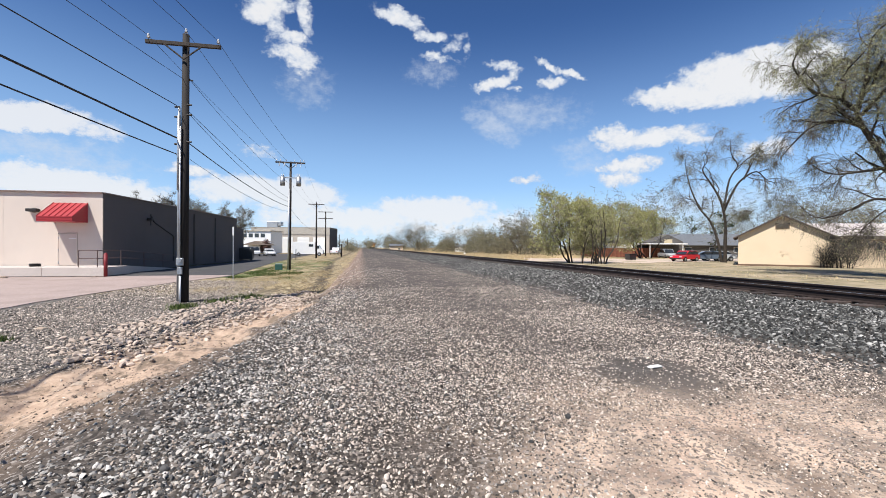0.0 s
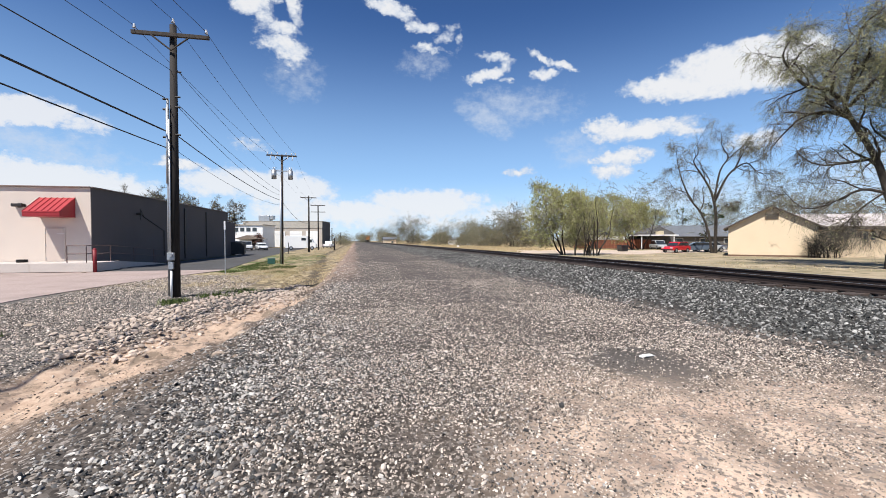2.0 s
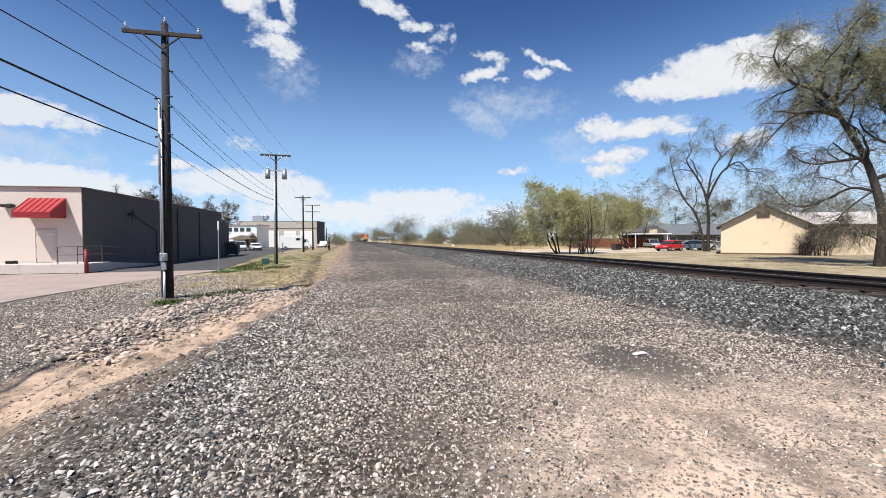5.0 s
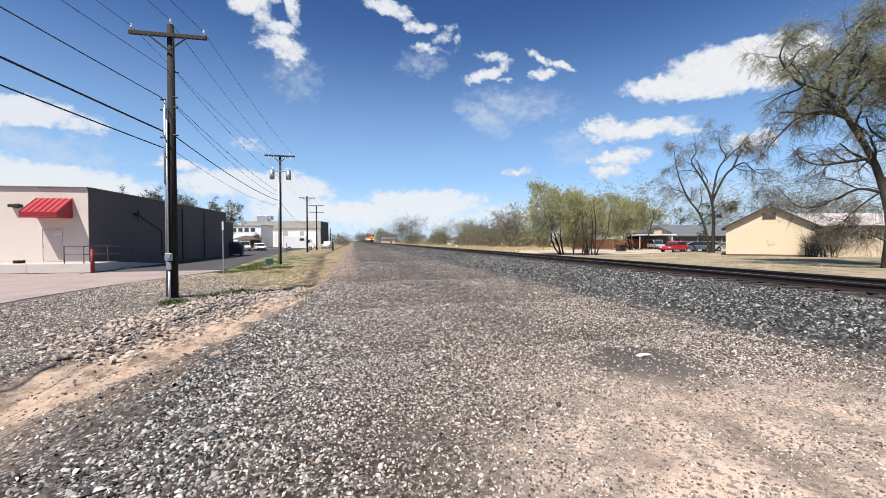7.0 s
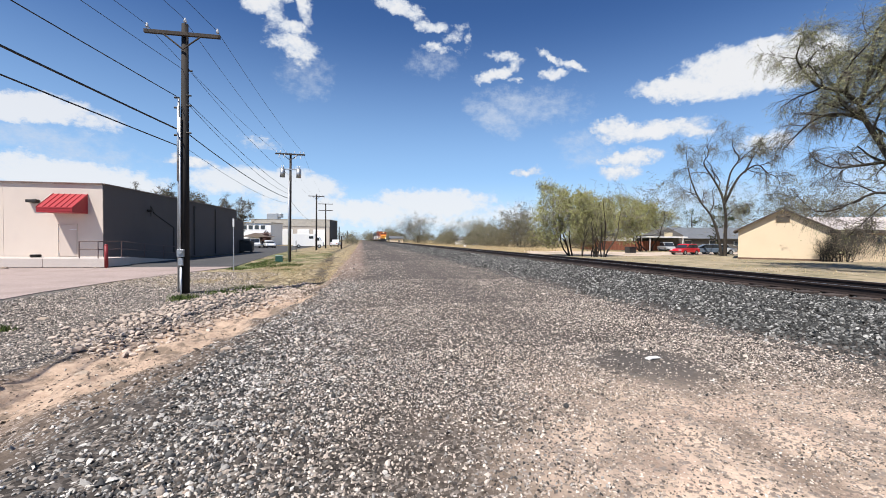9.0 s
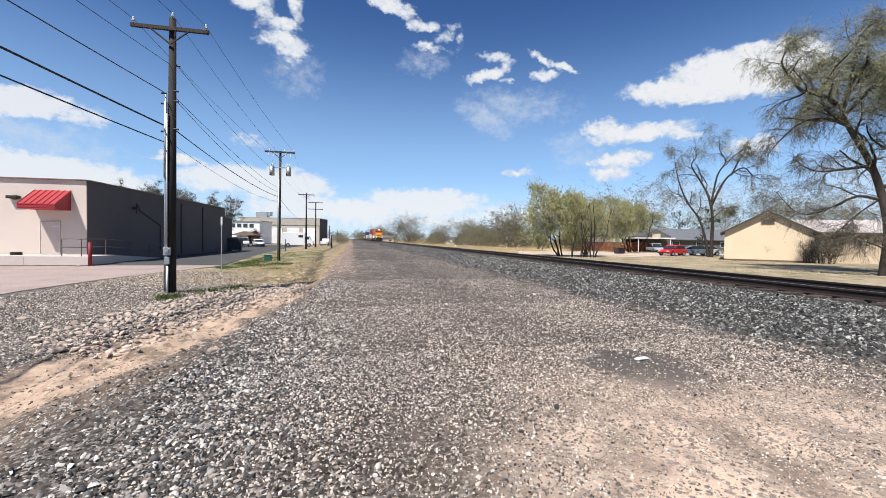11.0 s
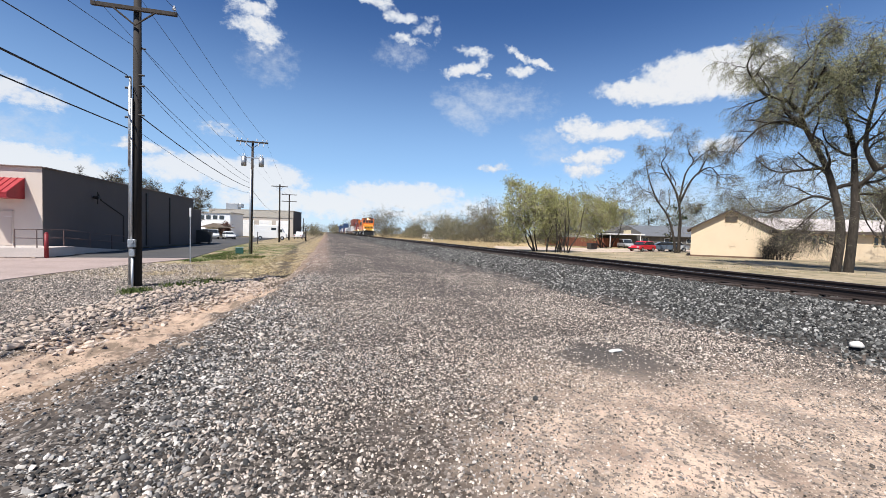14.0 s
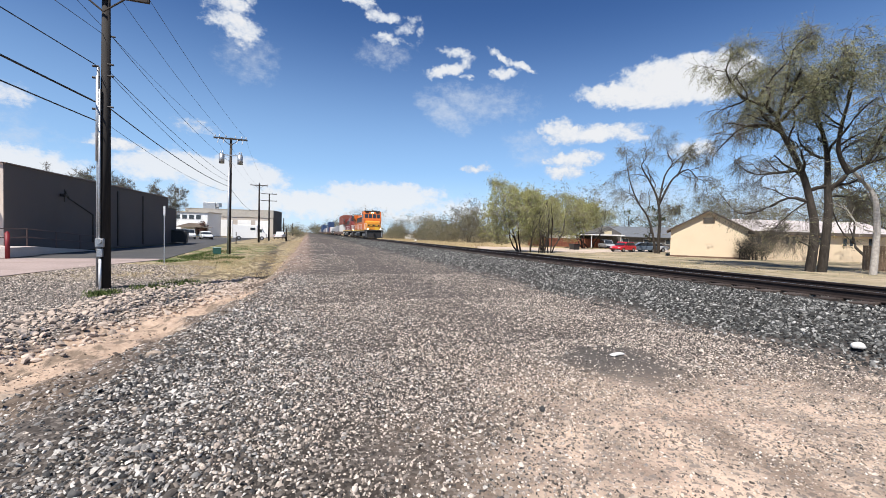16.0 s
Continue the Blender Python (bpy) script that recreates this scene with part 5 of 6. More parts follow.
def build_small_left():
    s = empty("street_sign", pose(-7.45, 26.2, -0.38, 0, 0, 12), "thin steel sign post seen edge-on", "sign post")
    part("post", boxes(((0, 0, 1.5), (0.05, 0.05, 3.0))), GREY_METAL, s)
    part("sign_plate", boxes(((0.0, -0.03, 2.85), (0.09, 0.02, 0.5))), WHITE, s)
    u = empty("utility_pedestal", pose(-6.9, 36.6, -0.42, 0, 0, 10), "green utility box in the weeds", "utility box")
    part("cabinet", boxes(((0, 0, 0.26), (0.58, 0.45, 0.52)), bevel=0.03), surface("green_box_paint", (0.03, 0.10, 0.08), 0.6), u)
    part("lid", boxes(((0, 0, 0.54), (0.62, 0.5, 0.06)), bevel=0.02), surface("pale_green_lid", (0.25, 0.33, 0.30), 0.6), u)
    f = empty("fence_post", pose(-9.4, 62, -0.4), "thin dark fence post beside the driveway", "post")
    part("post", rods(((0, 0, 0), (0, 0, 1.7), 0.05)), DARK_METAL, f)
    w = empty("flat_white_rock", pose(3.75, 5.1, 0.03, 4, 2, 15), "flat piece of white litter on the dark patch", "litter")
    bm = extrude([(-0.13, 0), (-0.05, 0.018), (0.10, 0.014), (0.14, 0)], 0.07, bevel=0.004)
    part("sheet", bm, surface("dirty_white", (0.68, 0.66, 0.63), 0.8), w)
    k = empty("white_rock", pose(6.75, 4.1, 0.22), "large pale rounded rock at the foot of the ballast", "rock")
    bm = bmesh.new()
    bmesh.ops.create_icosphere(bm, subdivisions=3, radius=1.0)
    for v in bm.verts:
        v.co = Vector((v.co.x * 0.085, v.co.y * 0.07, max(-0.02, v.co.z * 0.06))) * (1 + 0.12 * noise.noise(v.co * 1.5))
    part("stone", bm, surface("pale_rock", (0.66, 0.63, 0.58), 0.85, vary=0.1), k, smooth=True)
    rk = surface("tan_rock", (0.34, 0.27, 0.21), 0.9, vary=0.2, random=0.3)
    for i, (x, y, r) in enumerate(((-3.5, 6.9, .11), (-4.3, 7.7, .13), (-2.5, 7.9, .12), (-3.1, 6.4, .09), (-2.1, 8.6, .10), (-4.9, 6.9, .10), (-4.0, 9.0, .09), (-1.9, 6.6, .08), (-7.4, 11.6, .12), (-8.6, 15.0, .1), (-15.9, 28.6, .12), (-20.5, 28.6, .2), (-21.2, 28.9, .12))):
        o = empty("loose_rock", pose(x, y, float(height(np.array(x), np.array(y))) + 0.05 * (x < -12)), "loose tan rock lying on the bare soil", "rock", "loose rocks")
        bm = bmesh.new()
        bmesh.ops.create_icosphere(bm, subdivisions=2, radius=1.0)
        for v in bm.verts:
            v.co *= 1 + 0.35 * noise.noise(v.co * 1.3 + Vector((i * 7.1, 0, 0)))
            v.co = Vector((v.co.x * r, v.co.y * r * 0.7, v.co.z * r * 0.5))
        part("stone", bm, rk, o)
    hz = empty("hose_coil", pose(-20.3, 30.6, 0.24, 0, 0, -3), "small dark coil lying on the platform", "hose")
    for k in range(3):
        bm = bmesh.new()
        pts = [(0.28 * math.cos(a * 0.3927), 0.2 * math.sin(a * 0.3927), 0.04 + 0.06 * k) for a in range(17)]
        for p0, p1 in zip(pts[:-1], pts[1:]):
            rod(bm, p0, p1, 0.03, sides=6)
        part("loop", bm, DARK_METAL, hz)
    b = empty("dark_stone", pose(1.86, 3.9, 0.02), "dark angular stone lying on the gravel", "rock")
    bm = bmesh.new()
    bmesh.ops.create_icosphere(bm, subdivisions=1, radius=0.03)
    part("stone", bm, surface("dark_rock", (0.05, 0.05, 0.05), 0.9), b)


build_small_left()


# ---- distant right side ----
def build_right_far():
    d = empty("grey_roof_house", pose(66.0, 77.5, -0.2, 0, 0, -18), "dark house with a broad grey shingle roof", "house")
    part("wall", boxes(((9.5, 5, 1.4), (19, 9, 2.8))), DARK_WALL, d)
    bm = bmesh.new()
    gable_roof(bm, 0, 9.0, 0, 19.0, 2.8, 5.0, 0.6)
    r = part("roof", bm, ROOF_GREY, d)
    r.rotation_euler, r.location = (0, 0, -math.pi / 2), (0, 9.5, 0)
    for x in (4, 9, 14, 17.5):
        window(d, (x, 0.47, 1.6), 1.5, 1.1)
    c = empty("carport", pose(55.5, 70.5, -0.2, 0, 0, -20), "white carport with slender posts", "carport")
    part("roof", boxes(((3, 2.5, 2.75), (7.5, 5.5, 0.22))), WHITE, c)
    for x in (0, 6):
        for y in (0, 5):
            part("post", boxes(((x, y, 1.35), (0.14, 0.14, 2.7))), WHITE, c)
    part("back_wall", boxes(((3, 5.3, 1.4), (7.5, 0.2, 2.8))), DARK_WALL, c)
    g = empty("gabled_shed", pose(62.0, 75.0, -0.2, 0, 0, -15), "dark brown gabled shed with a pale sign board", "shed")
    part("wall", extrude([(-3, 0), (3, 0), (3, 3.2), (0, 4.7), (-3, 3.2)], 5), DARK_WALL, g)
    part("board", boxes(((0, -2.55, 3.3), (1.6, 0.08, 0.8))), surface("straw_board", (0.5, 0.42, 0.28), 0.8), g)
    # red-brown board fence
    mat = surface("red_brown_fence", (0.20, 0.075, 0.045), 0.9, vary=0.25, grain=10, random=0.3)
    me = None
    a, b = Vector((48.0, 83.0, -0.2)), Vector((58.0, 71.0, -0.2))
    f = empty("board_fence", Matrix(), "red-brown wooden board fence behind the verge", "fence")
    n = 88
    for i in range(n):
        p = a.lerp(b, i / (n - 1))
        if me is None:
            o = part("board", boxes(((0, 0, 0.95), (0.175, 0.03, 1.9))), mat, f)
            me = o.data
        else:
            o = new("board", me)
            o.parent = f
        o.location = p
        o.rotation_euler = (0, 0, math.atan2(b.y - a.y, b.x - a.x))
    # fence at the far yard edge
    f2 = empty("plank_fence", pose(38.6, 19.2, -0.2, 0, 0, -62), "weathered brown plank fence panel near the old tree", "fence")
    mat2 = surface("weathered_plank", (0.15, 0.10, 0.065), 0.9, vary=0.3, grain=10, random=0.25)
    first = None
    for i in range(28):
        if first is None:
            first = part("plank", boxes(((0, 0, 0.9), (0.135, 0.025, 1.85))), mat2, f2)
            o = first
        else:
            o = new("plank", first.data)
            o.parent = f2
        o.location = (i * 0.142, 0, 0)
    part("rail", boxes(((2.0, 0.04, 1.5), (4.0, 0.05, 0.09)), ((2.0, 0.04, 0.45), (4.0, 0.05, 0.09))), mat2, f2)
    k = empty("black_bin", pose(39.4, 54.3, -0.2, 0, 0, 10), "black lidded cart standing by the road", "bin")
    part("body", extrude([(-0.6, 0.1), (0.6, 0.1), (0.72, 0.95), (-0.72, 0.95)], 0.9, bevel=0.04), BLACK_CAR, k)
    part("lid", boxes(((0, 0, 0.98), (1.5, 1.0, 0.07)), bevel=0.02), BLACK_CAR, k)
    for x, y, w, dd, h, rz, col in ((38.8, 150, 8, 5, 2.6, -20, WHITE), (14.6, 178, 5.5, 4, 3.0, 0, CREAM), (64, 96, 9, 6, 4.2, -20, WHITE)):
        s = empty("far_building", pose(x, y, -0.3, 0, 0, rz), "small pale building among the far trees", "building")
        part("wall", boxes(((0, 0, h * 0.4), (w, dd, h * 0.8))), col, s)
        bm = bmesh.new()
        gable_roof(bm, -dd / 2, dd / 2, -w / 2, w / 2, h * 0.8, h * 1.1, 0.3)
        part("roof", bm, ROOF_GREY, s).rotation_euler = (0, 0, math.pi / 2)
        window(s, (w * 0.2, -dd / 2 - 0.02, h * 0.42), 1.0, 0.8)
    p = empty("track_marker", pose(14.6, 57.5, -0.2), "small pale lineside marker post", "post")
    part("post", rods(((0, 0, 0), (0, 0, 0.9), 0.04)), DARK_METAL, p)
    part("head", boxes(((0, 0, 0.95), (0.25, 0.1, 0.25)), bevel=0.02), WHITE, p)


build_right_far()


# ---- the trees beyond the rails ----
def build_trees():
    # old twin-trunk tree beside the rails; u runs across the line from the road, w away from it
    def at(u, w, h):
        return Vector((u * 0.49 + w * 0.87, -u * 0.87 + w * 0.49, h))
    t = Tree(5, droop=0.34, wander=0.21, leaf=0.045, leaves=7, kids=(9, 11, 10, 8), twig_len=1.15, twig_r=(0.009, 0.017), segs=3)
    heavy = [([(-0.05, 0, -0.1), (0.1, 0, 2.6), (-0.2, .1, 4.7), (-0.8, .2, 7.0), (-1.9, 0, 9.6), (-2.2, -.1, 10.9)], .29, .22),
             ([(0.55, .3, -0.1), (0.7, .3, 3.7), (0.6, .5, 5.9), (0.5, .8, 7.8), (0.2, 1.0, 9.4), (-0.3, 1.3, 11.6), (-0.2, 1.2, 13.6)], .27, .06),
             ([(0.6, .5, 5.2), (1.4, .2, 6.2), (2.3, -.1, 6.9), (3.6, -.5, 7.3), (5.0, -.8, 8.6)], .15, .05)]
    upper = [([(-2.2, -.1, 10.6), (-2.9, -.4, 11.4), (-4.0, -.7, 12.0), (-4.7, -.8, 13.2), (-5.1, -.6, 14.3), (-4.7, -.3, 15.4)], .17, .04),
             ([(-2.1, 0, 10.5), (-1.8, .4, 12.0), (-1.7, .8, 13.3), (-1.5, 1.0, 15.2), (-0.5, 1.2, 16.2)], .16, .04),
             ([(-1.9, 0, 10.2), (-0.7, -.8, 11.4), (0.3, -1.4, 11.8), (0.8, -1.6, 13.0)], .13, .04),
             ([(-2.0, .1, 9.8), (-2.9, 1.4, 11.0), (-3.4, 2.2, 12.6), (-2.8, 2.6, 14.0)], .13, .04),
             ([(1.5, .2, 6.4), (1.0, -.2, 7.8), (1.1, -.3, 9.5), (1.4, -.2, 11.3), (1.5, 0, 12.9), (1.9, 0, 14.0)], .15, .04),
             ([(2.3, -.1, 6.9), (3.0, 1.2, 8.8), (3.6, 1.8, 10.8), (4.2, 2.0, 12.4)], .14, .04)]
    lower = [([(-0.2, .1, 4.6), (-1.3, -.4, 4.9), (-2.6, -.9, 4.1), (-3.9, -1.1, 3.9), (-5.1, -1.2, 5.4)], .10, .03),
             ([(-0.8, .2, 6.8), (-2.1, -.6, 6.6), (-3.2, -1.0, 6.6), (-4.3, -1.2, 7.5)], .11, .03),
             ([(-1.9, 0, 9.5), (-2.8, -.7, 9.9), (-3.9, -1.2, 9.8), (-4.9, -1.4, 8.8), (-5.6, -1.3, 7.9)], .13, .03),
             ([(-0.3, .1, 4.7), (-1.1, -.7, 3.9), (-1.8, -.9, 3.0), (-2.4, -1.0, 2.2)], .06, .02),
             ([(0.6, .4, 5.0), (1.7, 1.3, 5.0), (2.6, 1.9, 4.4)], .08, .02), ([(0.1, 0, 1.6), (-0.9, -.7, 2.2), (-1.9, -1.0, 3.0)], .05, .015)]
    for rows, leaves, kids, bare, reach in ((heavy, 8, (9, 9, 8, 7), 0.42, 0.55), (upper, 15, (9, 11, 10, 9), 0.12, 0.74), (lower, 1, (9, 9, 8, 6), 0.2, 0.62)):
        t.leaves, t.kids = leaves, kids
        for pts, r0, r1 in rows:
            t.limb(curve([at(*p) for p in pts], 3), r0, r1 * 0.5, 1, 4, bare, reach)
    t.finish("old_tree", pose(31.3, 18.4, -0.25), "old twin-trunk elm, sparse spring buds and drooping twigs", BARK, TWIG, LEAF_BUD)
    # bleached dead tree beside it
    t = Tree(8, droop=0.1, kids=(5, 4, 3), leaves=0, twig_len=0.7, twig_r=(0.014, 0.024))
    t.limb(curve([at(0, 0, 0), at(0.05, 0, 2.6), at(-0.05, 0, 4.4), at(-0.3, .1, 5.3), at(-1.1, .1, 6.5), at(-1.8, .1, 7.6)], 3), .20, .06, 1, 3, 0.4, 0.5)
    t.limb(curve([at(-1.8, .1, 7.6), at(-1.9, 0, 9.0), at(-1.7, 0, 10.2), at(-1.1, -.2, 10.9), at(0, -.3, 11.5)], 3), .09, .03, 1, 3, 0.4, 0.5)
    t.limb(curve([at(0, 0, 2.7), at(-.7, -.3, 3.0), at(-1.5, -.5, 4.4)], 3), .06, .02, 1, 3, 0.3, 0.5)
    t.finish("dead_tree", pose(33.3, 16.2, -0.25), "bleached dead tree with pale bare limbs", PALE_BARK, PALE_BARK, LEAF_BUD)

    # bare tree behind the red car
    def at(u, w, h):
        return Vector((u * 0.704 + w * 0.71, -u * 0.71 + w * 0.704, h))
    t = Tree(12, droop=0.28, wander=0.24, leaf=0.06, leaves=3, kids=(8, 9, 8, 6), twig_len=1.2, twig_r=(0.012, 0.02), segs=3)
    limbs = [([(1.1, 0, -0.1), (1.1, 0, 3.0), (1.1, 0, 5.4), (0.6, .2, 8.2), (-.4, .3, 10.4), (-1.5, .4, 12.6), (-0.9, .4, 13.8), (-1.4, .4, 15.2)], .24, .05),
             ([(0.75, 0, -0.1), (0.3, 0, 2.8), (-0.5, .2, 5.4), (-1.5, .2, 6.9), (-2.2, .3, 8.3), (-3.7, .2, 9.0), (-4.5, .3, 10.3)], .19, .04),
             ([(0.9, 0, 6.8), (2.0, -.3, 9.6), (2.9, -.4, 10.9), (4.3, -.3, 11.7), (5.3, -.2, 10.6), (6.3, 0, 9.9), (6.7, 0, 8.2)], .16, .03)]
    limbs += [([(0.9, 0, 7.0), (1.5, .5, 11.0), (2.4, .6, 12.8), (1.7, .6, 14.4), (1.6, .6, 16.4)], .14, .04),
              ([(-1.8, .2, 7.3), (-2.8, .5, 10.0), (-3.4, .5, 12.6), (-3.6, .5, 15.2)], .12, .03),
              ([(3.0, -.4, 10.8), (3.9, .2, 13.0), (4.8, .3, 14.6)], .13, .03), ([(1.1, 0, 5.2), (2.2, -.8, 6.4), (3.4, -1.0, 6.6)], .08, .02)]
    for pts, r0, r1 in limbs:
        t.limb(curve([at(*p) for p in pts], 3), r0, r1 * 0.4, 1, 4, 0.36, 0.58)
    t.finish("bare_tree", pose(46.3, 46.4, -0.25), "tall bare tree with few buds beside parked cars", BARK, TWIG, LEAF_BUD)
    # leafless shrub added to stand in for a shadow-like shape on the cream wall
    t = Tree(90, droop=-0.05, wander=0.14, leaf=0.03, leaves=1, kids=(6, 9, 8), twig_len=0.7)
    for i in range(26):
        u, w = t.r.uniform(-1.4, 0.9), t.r.uniform(-.3, .3)
        t.limb(t.path(at(u, w, 0), Vector((u * 0.05, w * 0.1, 1)).normalized(), t.r.uniform(1.5, 2.9) * (1 - 0.22 * abs(u)), 1), .03, .008, 1, 3, 0.05, 0.7)
    t.finish("bare_shrub", pose(44.9, 31.0, -0.25), "dense dark leafless shrub standing in for shadow on the cream wall", WOOD_POLE, WOOD_POLE, LEAF_GREY)
    # yellow-green clump of slim stems by the rails
    t = Tree(30, droop=0.12, wander=0.16, leaf=0.06, leaves=4, kids=(9, 7, 6), twig_len=0.9)
    for i in range(9):
        u, w = t.r.uniform(-1.6, 1.6), t.r.uniform(-.9, .9)
        h = t.r.uniform(4.2, 6.8)
        pts = t.path(at(u, w, 0), (Vector((u * 0.10, w * 0.08, 1))).normalized(), h, 0)
        t.limb(pts, .09, .02, 1, 3, 0.22, 0.75)
    t.finish("sapling_clump", pose(26.0, 43.0, -0.25), "clump of slim saplings in fresh yellow-green leaf", BARK, PALE_TWIG, LEAF_YELLOW)
    specs = [  # seed, height, trunks, leaf, leaves, droop, spread
        (41, 8.8, 4, 0.085, 7, 0.10, 0.42), (42, 10.5, 2, 0.08, 4, 0.2, 0.85), (43, 6.2, 3, 0.075, 13, 0.05, 0.85), (44, 8.0, 4, 0.075, 13, 0.1, 1.0)]
    kinds = []
    leafs = [LEAF_YELLOW, LEAF_BUD, LEAF_GREY, LEAF_GREY]
    labels = ["tall tree hazed with yellow-green spring leaf", "spreading tree with thin buds and dark limbs", "low grey thicket tree with many stems", "broad rounded tree with grey-green buds"]
    first = [(24.8, 45.5), (52.5, 67.0), (35.0, 86.0), (22.5, 166.0)]
    for (sd, h, tr, lf, lv, dr, sp), leaf, lab, (x, y) in zip(specs, leafs, labels, first):
        tt = random_tree(sd, h, tr, sp, dr, lf, lv, kids=(6, 5, 4, 4), low=0.06 if leaf is LEAF_GREY else 0.3, twig_len=1.0, twig_r=(0.02, 0.034), wander=0.26)
        kinds.append(tt.finish("far_tree", pose(x, y, -0.3, 0, 0, sd * 37), lab, BARK, PALE_TWIG if leaf is LEAF_YELLOW else TWIG, leaf, group="trees beyond the verge"))
    kinds[3].scale = (0.95, 0.95, 0.82)
    rng = random.Random(77)
    leafy = [(28.3, 46.5, 0.8), (46, 72, 1.25), (60, 92, 1.3), (73, 88, 1.3), (50, 66, 1.1), (66, 104, 1.3)]
    spreading = [(44, 104, 1), (57, 84, 0.9), (62, 120, 0.9), (88, 100, 1.1), (75, 60, 0.9), (43, 20, 1), (72, 27, 0.9), (100, 50, 1.1)]
    thicket = [(50, 103, 1), (39, 108, 0.9), (38, 117, 0.9), (42, 125, 1), (30, 150, 0.7), (36, 165, 0.8), (26, 196, 0.8), (20, 240, 0.9), (45, 210, 0.9), (70, 110, 1), (104, 80, 1), (56, 130, 1), (-4.4, 154, 0.36), (-2.6, 166, 0.42), (-5.5, 175, 0.42), (-5, 205, 0.5), (4, 420, 1.2), (-12, 380, 1.1), (30, 100, 0.35), (33, 94, 0.4), (37, 98, 0.42), (40, 92, 0.4)]
    thicket_far = [(44, 90, 0.42), (36, 108, 0.45), (31, 118, 0.4), (28, 132, 0.42), (33, 140, 0.5), (25, 158, 0.5), (47, 96, 0.5), (51, 92, 0.5), (64, 22, 0.9)]
    thicket_far += [(30, 104, 0.5), (41, 98, 0.6), (28, 142, 0.6), (24, 176, 0.6), (48, 84, 0.5), (15, 230, 0.9), (7, 380, 1.3), (22, 280, 1.1), (36, 100, 0.6), (46, 110, 0.85), (33, 120, 0.6), (38, 134, 0.7), (34, 152, 0.7), (29, 185, 0.8), (20, 205, 0.7), (56, 96, 0.8), (62, 100, 0.8), (17, 250, 1.0), (10, 330, 1.2), (-9, 300, 1.1)]
    rounded = [(34, 128, 0.8), (41, 186, 0.8), (46, 156, 0.8), (52, 172, 0.9), (30, 230, 0.9), (16, 300, 0.9), (80, 112, 1), (96, 90, 1), (90, 62, 1), (-12, 260, 0.6), (30, 420, 1.2), (78, 40, 1), (90, 34, 1), (72, 34, 0.9), (70, 22, 0.9), (80, 14, 1), (64, 12, 0.8), (100, 22, 1.1), (60, 44, 0.7)]
    places = [(0, *p) for p in leafy] + [(1, *p) for p in spreading] + [(2, *p) for p in thicket] + [(2, *p) for p in thicket_far] + [(3, *p) for p in rounded]
    for k, x, y, s in places:
        o = copy_thing(kinds[k], pose(x + rng.uniform(-.8, .8), y + rng.uniform(-1, 1), -0.3, 0, 0, rng.uniform(0, 360)))
        s *= 0.82 if k >= 2 else 1.0
        o.scale = (s * rng.uniform(.9, 1.1), s * rng.uniform(.9, 1.1), s * rng.uniform(.9, 1.1))
    # bare trees behind the tan building
    src = random_tree(52, 11.6, 3, 0.42, -0.1, 0.05, 1, kids=(7, 6, 5, 5), low=0.3, twig_len=0.55, twig_r=(0.022, 0.036)).finish("winter_tree", pose(-37.6, 84.4, -0.3), "leafless grey tree behind the building", BARK, TWIG, LEAF_BUD, group="leafless trees")
    for x, y, s in ((-34.3, 84, 1.0), (-28.0, 83, .85), (-25.8, 88, .9), (-31, 92, .9)):
        copy_thing(src, pose(x, y, -0.3, 0, 0, x * 41)).scale = (s, s, s)
    red = random_tree(53, 2.8, 3, 0.55, 0.0, 0.10, 4, kids=(6, 5, 4, 3), low=0.2)
    red.finish("blossom_tree", pose(-25.3, 119, -0.3), "small reddish-brown shrub tree by the garages", BARK, TWIG, leaf_material("reddish_leaves", [(0, (0.10, 0.05, 0.045)), (1, (0.20, 0.115, 0.095))]))
    # dark conifers behind the houses
    t = Tree(61, droop=0.2, wander=0.08, leaf=0.18, leaves=10, kids=(26, 8), twig_len=0.8)
    t.limb(t.path(Vector((0, 0, 0)), Vector((0, 0, 1)), 9.0, 0), .2, .03, 1, 3, 0.12, 0.55)
    con = t.finish("conifer", pose(78, 84, -0.3), "dark green conifer behind the houses", BARK, TWIG, LEAF_PINE, group="conifers")
    for x, y, s in ((66, 66, .75), (84, 80, 1.1)):
        copy_thing(con, pose(x, y, -0.3, 0, 0, x * 3)).scale = (s, s, s)


build_trees()


